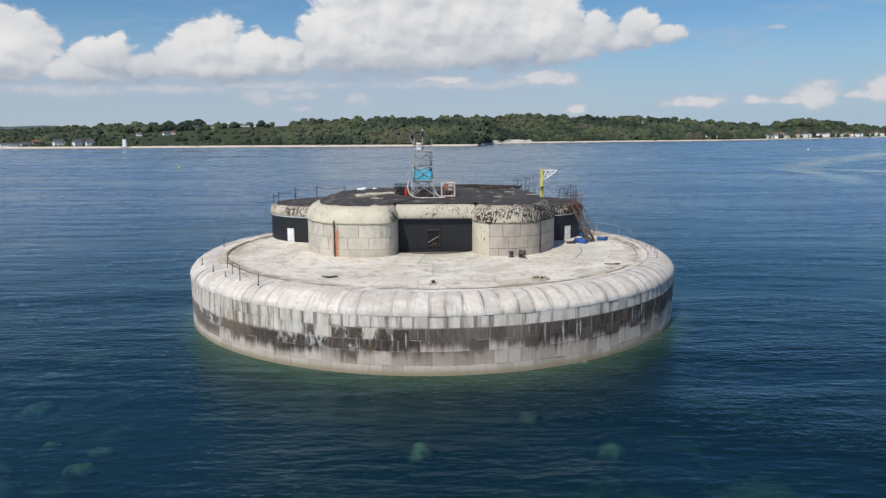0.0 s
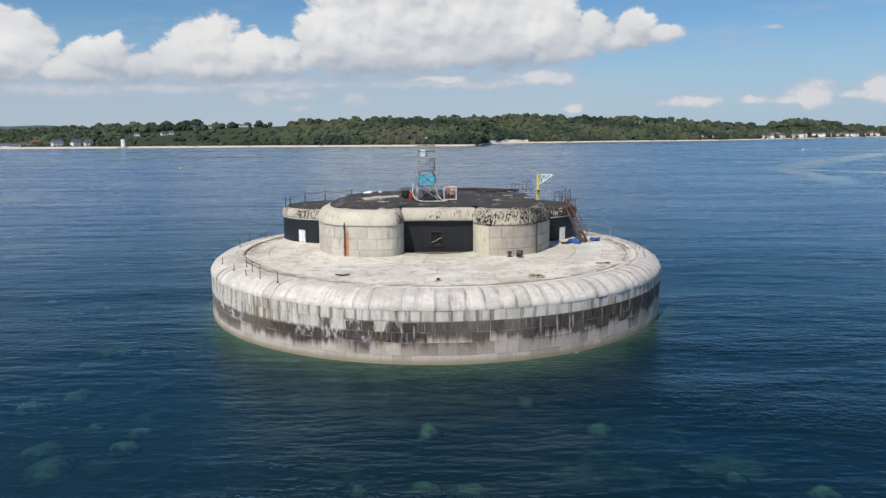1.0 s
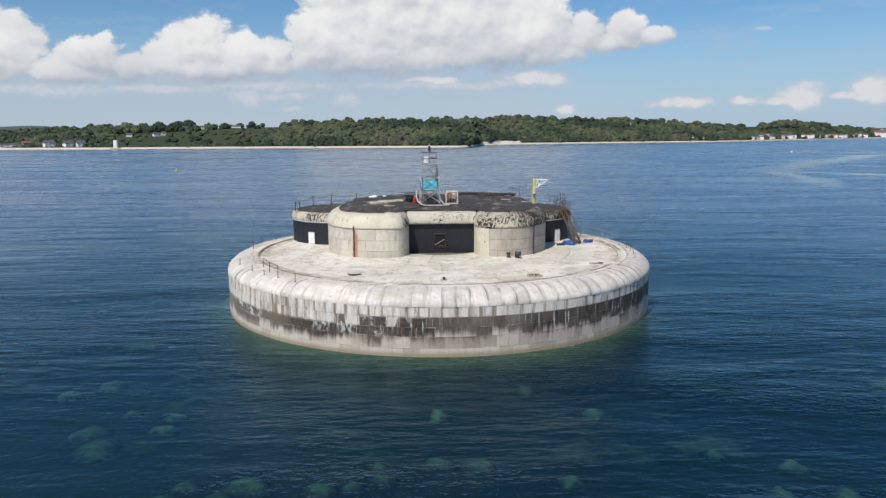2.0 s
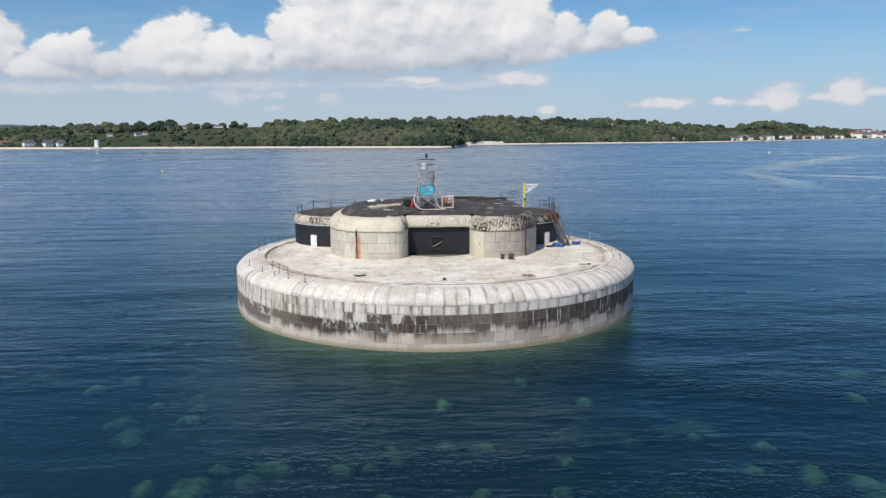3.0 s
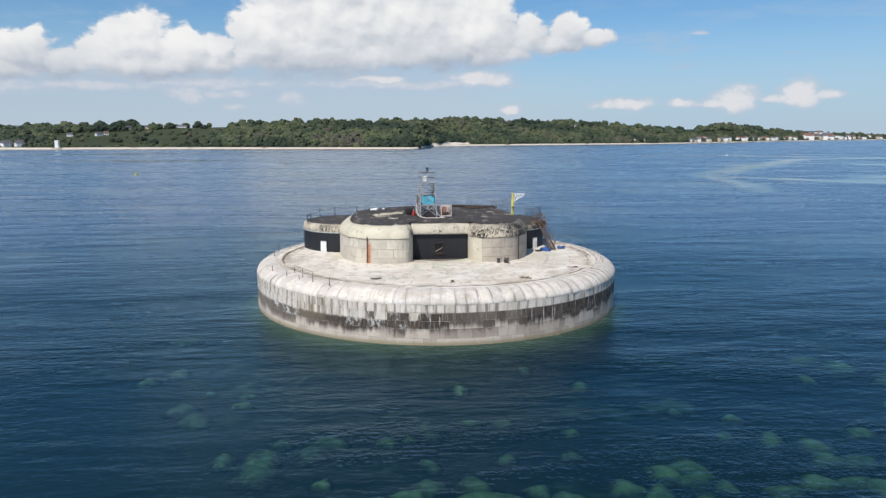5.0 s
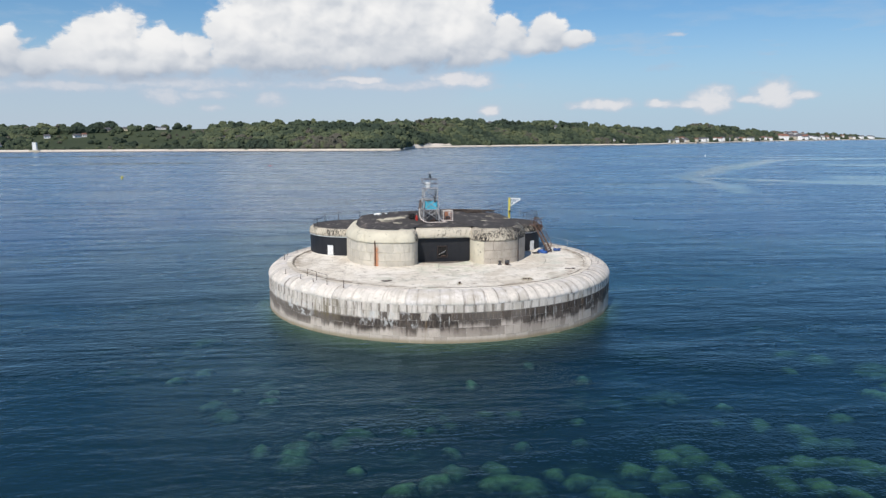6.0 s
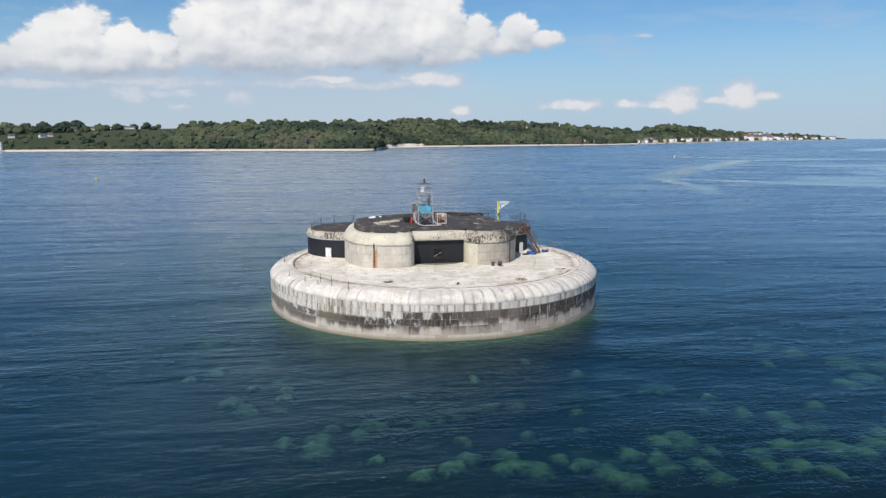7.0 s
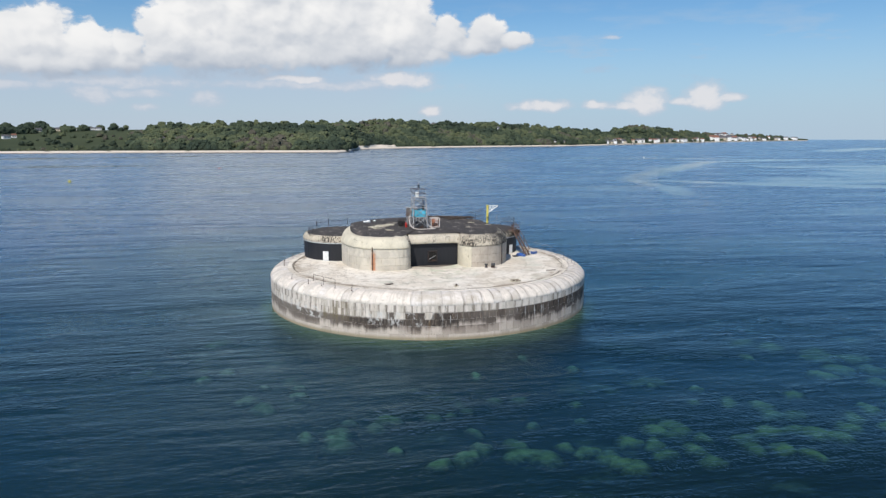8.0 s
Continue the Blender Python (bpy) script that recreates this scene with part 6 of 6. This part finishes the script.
Z_D = 4.57
post_rail("broken_railing", "short rusty length of broken handrail on the deck edge", [(-14.7, -9.4, Z_D), (-13.7, -11.6, Z_D), (-12.6, -13.7, Z_D)], [0.75, 0.85, 0.95], [(0, 1), (1, 2)], M_RUST, 0.026)
t = post_rail("railing_stub", "bent rusty railing stub standing on the deck edge", [(-17.0, -7.9, Z_D)], 0.5, [], M_RUST, 0.028)
for p, s in (((-15.27, -10.8, Z_D), 0.5), ((-13.95, -12.35, Z_D), 0.35), ((-11.0, -15.3, Z_D), 0.75), ((-17.9, 0.4, Z_D), 0.9), ((-17.85, 3.6, Z_D), 0.9), ((-16.9, 5.9, Z_D), 0.6)):
    c = copy_thing(t, pose(*p, 0, 0, p[0] * 70))
    c.scale = (1, 1, s / 0.5)
post_rail("rim_railing", "thin rusty railing along the far rim of the deck", [(15.6, 8.2, Z_D), (16.9, 4.9, Z_D), (17.3, 2.6, Z_D)], [0.95, 0.95, 0.9], [(0, 1), (1, 2)], M_STEEL, 0.022)
post_rail("rim_railing", "bent rusty railing along the deck rim", [(17.55, 1.0, Z_D), (17.7, -1.0, Z_D), (17.6, -2.6, Z_D), (17.3, -4.6, Z_D), (16.9, -6.4, Z_D)], [0.9, 0.55, 0.7, 0.45, 0.5], [(0, 1), (2, 3)], M_RUST, 0.02)
post_rail("roof_railing", "dark iron posts with sagging chain on the roof edge", [(-14.75, 5.6, 7.68), (-14.35, 5.9, 7.70), (-13.6, 9.7, 7.70), (-11.9, 12.0, 7.70), (-9.2, 12.9, 7.9)], [0.95, 1.05, 1.15, 1.15, 0.9], [(0, 1), (1, 2), (2, 3), (3, 4)], M_DARKSTEEL, 0.05, "roof railings", (0.9,), 0.22)
post_rail("roof_railing", "rusty iron railing at the head of the stair", [(12.0, 8.6, 7.73), (12.5, 8.7, 7.70), (12.75, 8.5, 7.70), (13.0, 7.9, 7.68), (13.1, 7.2, 7.68), (13.15, 6.4, 7.68), (12.95, 5.2, 7.68)], [1.0, 1.1, 1.0, 1.5, 1.3, 1.55, 1.2], [(0, 1), (1, 2), (2, 3), (4, 5), (5, 6)], M_DARKSTEEL, 0.038, "roof railings", (0.95, 0.5))
post_rail("roof_railing", "bent grey railing posts beside the crane", [(7.9, 11.4, 8.2), (8.3, 11.5, 8.0), (8.7, 11.6, 7.68), (9.1, 11.6, 7.68), (9.5, 11.7, 7.66), (9.9, 11.7, 7.66), (10.15, 11.6, 7.66)], [1.25, 1.5, 1.75, 2.0, 1.9, 2.2, 1.6], [(0, 1), (1, 2), (3, 4), (4, 5)], M_DARKSTEEL, 0.03, "roof railings", (0.95, 0.55))
post_rail("aerial_pole", "thin upright pole standing on the roof", [(11.9, 10.4, 7.66)], 1.3, [], M_STEEL, 0.025, "poles")


def deck_fittings():
    t = thing("deck_hatch", (7.0, -13.7, Z_D), "corroded oval iron hatch set in the deck", "hatch", rz=15)
    part("hatch_rim", Geo().lathe([(0.62, 0.0), (0.62, 0.07), (0.5, 0.09), (0.46, 0.04)], 20), M_PALE, t)
    part("hatch_lid", Geo().lathe([(0.46, 0.04), (0.3, 0.05), (0.0, 0.06)], 20), M_RUST, t)
    for k in range(3):
        part("hatch_bolt", Geo().tube((0.3 * math.cos(k * 2.1), 0.3 * math.sin(k * 2.1), 0.04), (0.3 * math.cos(k * 2.1), 0.3 * math.sin(k * 2.1), 0.2), 0.07, 0.05, 8), M_PALE, t)
    t = thing("mooring_ring", (0.0, -15.2, Z_D), "rusty iron ring bolt on a square plate", "mooring ring")
    part("plate", Geo().box((0, 0, 0.03), (0.5, 0.4, 0.05), bevel=0.015), M_PALE, t)
    part("stud", Geo().lathe([(0.0, 0.26), (0.1, 0.24), (0.13, 0.16), (0.08, 0.05)], 10), M_RUST, t)
    t = thing("broken_hatch", (-6.9, -13.0, Z_D), "broken rusty iron plate lying on the deck", "hatch", rz=20)
    part("plate", Geo().box((-0.15, 0, 0.08), (0.7, 0.3, 0.05), Matrix.Rotation(0.15, 3, "Y"), 0.015), M_RUST, t)
    part("plate_edge", Geo().box((0.4, 0.05, 0.04), (0.35, 0.25, 0.05), bevel=0.015), M_TIMBER, t)
    t = thing("scrap_plate", (12.9, -9.0, Z_D), "bent rusty strip lying on the deck", "scrap", rz=-20)
    part("strip", Geo().path([(-0.6, 0, 0.03), (0.1, 0.05, 0.05), (0.55, -0.12, 0.14)], 0.035), M_RUST, t)
    part("bracket", Geo().box((0.3, 0.2, 0.06), (0.3, 0.12, 0.08), bevel=0.02), M_TIMBER, t)
    t = thing("winch", (6.75, -5.75, Z_D), "small black iron winch with a crank standing by the wall", "winch", rz=-25)
    part("drum", Geo().tube((-0.22, 0, 0.42), (0.22, 0, 0.42), 0.3, n=14).tube((-0.27, 0, 0.42), (-0.22, 0, 0.42), 0.38, n=14).tube((0.22, 0, 0.42), (0.27, 0, 0.42), 0.38, n=14), M_DARKSTEEL, t)
    part("cradle", Geo().box((0, 0, 0.08), (0.7, 0.5, 0.12), bevel=0.03), M_RUST, t)
    part("crank", Geo().tube((0.2, -0.2, 0.3), (0.8, -0.75, 0.06), 0.045), M_STEEL, t)
    t.scale = (0.74, 0.74, 0.74)
    t = thing("iron_bollard", (5.95, -5.55, Z_D), "squat black iron bollard by the wall", "bollard")
    part("stem", Geo().lathe([(0.3, 0.0), (0.3, 0.06), (0.2, 0.1), (0.19, 0.36), (0.28, 0.42), (0.27, 0.52), (0.0, 0.56)], 14), M_DARKSTEEL, t, smooth=True)
    t.scale = (0.72, 0.72, 0.8)


deck_fittings()


# ---------------------------------------------------------------- buoys
def buoy(x, y, s, mat, label):
    t = thing("navigation_buoy", (x, y, -0.3), label, "buoy", "buoys")
    part("float", Geo().lathe([(0.0, 0.0), (0.8 * s, 0.1), (s, 0.6), (0.9 * s, 1.0), (0.3 * s, 1.3), (0.22 * s, 1.8 * s), (0.0, 1.85 * s)], 14), mat, t, smooth=True)
    part("top_mark", Geo().box((0, 0, 2.0 * s + 0.2), (0.4 * s, 0.4 * s, 0.5 * s), bevel=0.05), mat, t)


buoy(-111.7, 245, 0.6, M_YELLOW, "yellow navigation buoy floating on the sea")
buoy(spot(-8.2, 425)[0], spot(-8.2, 425)[1], 0.38, M_RED, "red navigation buoy floating far off")
buoy(spot(27.9, 660)[0], spot(27.9, 660)[1], 0.8, M_WHITE, "white buoy floating far off")


# ---------------------------------------------------------------- rocks under the clear water
# plan of the boulders: x, y, half width
SHOAL_WEST = [(-25.1, -9.7, 1.5), (-25.0, -21.2, 1.0), (-23.1, -19.7, 1.1), (-20.7, -27.5, 1.3), (-19.6, -29.5, 1.5), (-19.6, -24.6, 0.7), (-16.7, -27.4, 0.9), (-16.7, -25.4, 0.7), (-16.2, -36.2, 1.0), (-13.8, -38.2, 1.5), (-13.7, -36.0, 1.3),
              (-14.2, -37.0, 1.2), (-13.0, -34.3, 0.8), (-11.0, -36.1, 1.2), (-10.0, -34.4, 1.2), (-6.5, -34.8, 0.9), (-4.9, -34.3, 0.6), (-3.4, -33.9, 0.7), (-3.7, -32.5, 0.6), (-0.7, -32.3, 0.9), (1.3, -32.4, 0.9)]
SHOAL_FRONT = [(-10.1, -39.7, 0.7), (-7.4, -42.4, 1.0), (-5.6, -41.6, 1.2), (-4.3, -40.7, 1.1), (-1.8, -40.6, 1.2), (-1.4, -41.9, 1.5), (0.0, -42.8, 1.5), (1.9, -41.3, 0.9), (3.1, -42.2, 1.2), (4.4, -43.3, 1.3), (4.6, -44.3, 1.2), (5.6, -45.2, 1.3), (-3.9, -37.9, 0.8), (0.8, -37.3, 0.8),
               (6.9, -41.1, 1.2), (8.6, -41.8, 1.2), (8.6, -43.6, 1.2), (9.9, -39.5, 1.3), (11.5, -38.9, 1.3), (11.4, -40.4, 1.3), (11.0, -43.2, 1.1), (11.2, -45.0, 1.2), (12.6, -41.6, 1.0), (4.9, -37.1, 0.7), (5.9, -33.9, 0.7), (5.4, -21.6, 0.8), (-0.6, -25.9, 0.9), (8.8, -25.8, 1.0)]
SHOAL_EAST = [(15.6, -35.3, 0.7), (15.6, -42.4, 1.2), (15.3, -43.8, 1.2), (17.3, -44.5, 1.2), (18.0, -41.4, 1.3), (18.4, -36.2, 1.2), (20.5, -37.2, 1.3), (20.3, -39.1, 1.3), (20.2, -41.9, 1.2), (21.9, -39.4, 1.3), (21.4, -42.4, 1.4), (22.4, -43.7, 1.3), (18.7, -45.6, 1.1),
              (25.0, -35.7, 1.2), (24.4, -42.4, 1.3), (29.1, -39.4, 1.3), (34.8, -27.1, 1.9), (34.6, -29.8, 1.9), (35.0, -33.9, 1.5), (27.7, -25.4, 0.9), (14.0, -31.2, 0.7), (17.5, -32.8, 0.8), (26.3, -40.9, 1.3), (31.5, -31.6, 1.5), (37.5, -30.5, 1.8), (28.2, -43.0, 1.3), (30.6, -20.5, 1.5), (32.8, -22.6, 1.8), (36.3, -25.0, 1.9), (38.6, -27.4, 2.0), (39.0, -33.2, 1.7)]


def sunken_rocks():
    rnd = random.Random(21)
    shapes = []
    for i in range(14):
        # a rounded boulder with a few lobes, pale on top, fading out round its foot; the second seven dimmed for the
        # reflection over them
        lobes = [(0.0, 0.0, 0.62, 1.0)] + [(0.62 * math.cos(a), 0.5 * math.sin(a), rnd.uniform(0.22, 0.42), rnd.uniform(0.4, 0.85)) for a in (rnd.uniform(0, 6.28) for _ in range(4))]
        n, g, pale, pts = 26, Geo(), [], []
        for j in range(n + 1):
            for k in range(n + 1):
                x, y = -1.8 + 3.6 * k / n, -1.8 + 3.6 * j / n
                z = 0.0
                for cx, cy, s, h in lobes:
                    z += (1 - z) * h * math.exp(-((x - cx) ** 2 + (y - cy) ** 2) / (1.1 * s * s))
                z *= max(0.0, 1 - (max(abs(x), abs(y)) / 1.8) ** 4)
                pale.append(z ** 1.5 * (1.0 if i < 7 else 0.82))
                pts.append((x, y, 0.50 * z - 0.5 * min(1.0, math.hypot(x, y) / 1.8) ** 2.5 + 0.06 * z * noise.noise((x * 2.3 + i * 9, y * 2.3, 0)) if max(abs(x), abs(y)) < 1.79 else -0.9))
        g.add(pts, [(j * (n + 1) + k, j * (n + 1) + k + 1, (j + 1) * (n + 1) + k + 1, (j + 1) * (n + 1) + k) for j in range(n) for k in range(n)])
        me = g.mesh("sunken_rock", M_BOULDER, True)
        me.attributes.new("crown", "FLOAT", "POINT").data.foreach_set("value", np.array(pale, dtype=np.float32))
        shapes.append(me)
    for i, (x, y, r) in enumerate(SHOAL_WEST + SHOAL_FRONT + SHOAL_EAST):
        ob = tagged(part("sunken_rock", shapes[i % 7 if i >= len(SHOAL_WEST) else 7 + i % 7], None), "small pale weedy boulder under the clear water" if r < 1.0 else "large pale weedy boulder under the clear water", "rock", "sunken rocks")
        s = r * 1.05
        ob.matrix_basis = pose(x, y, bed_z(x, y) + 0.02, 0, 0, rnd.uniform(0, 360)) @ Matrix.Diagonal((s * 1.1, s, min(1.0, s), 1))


sunken_rocks()
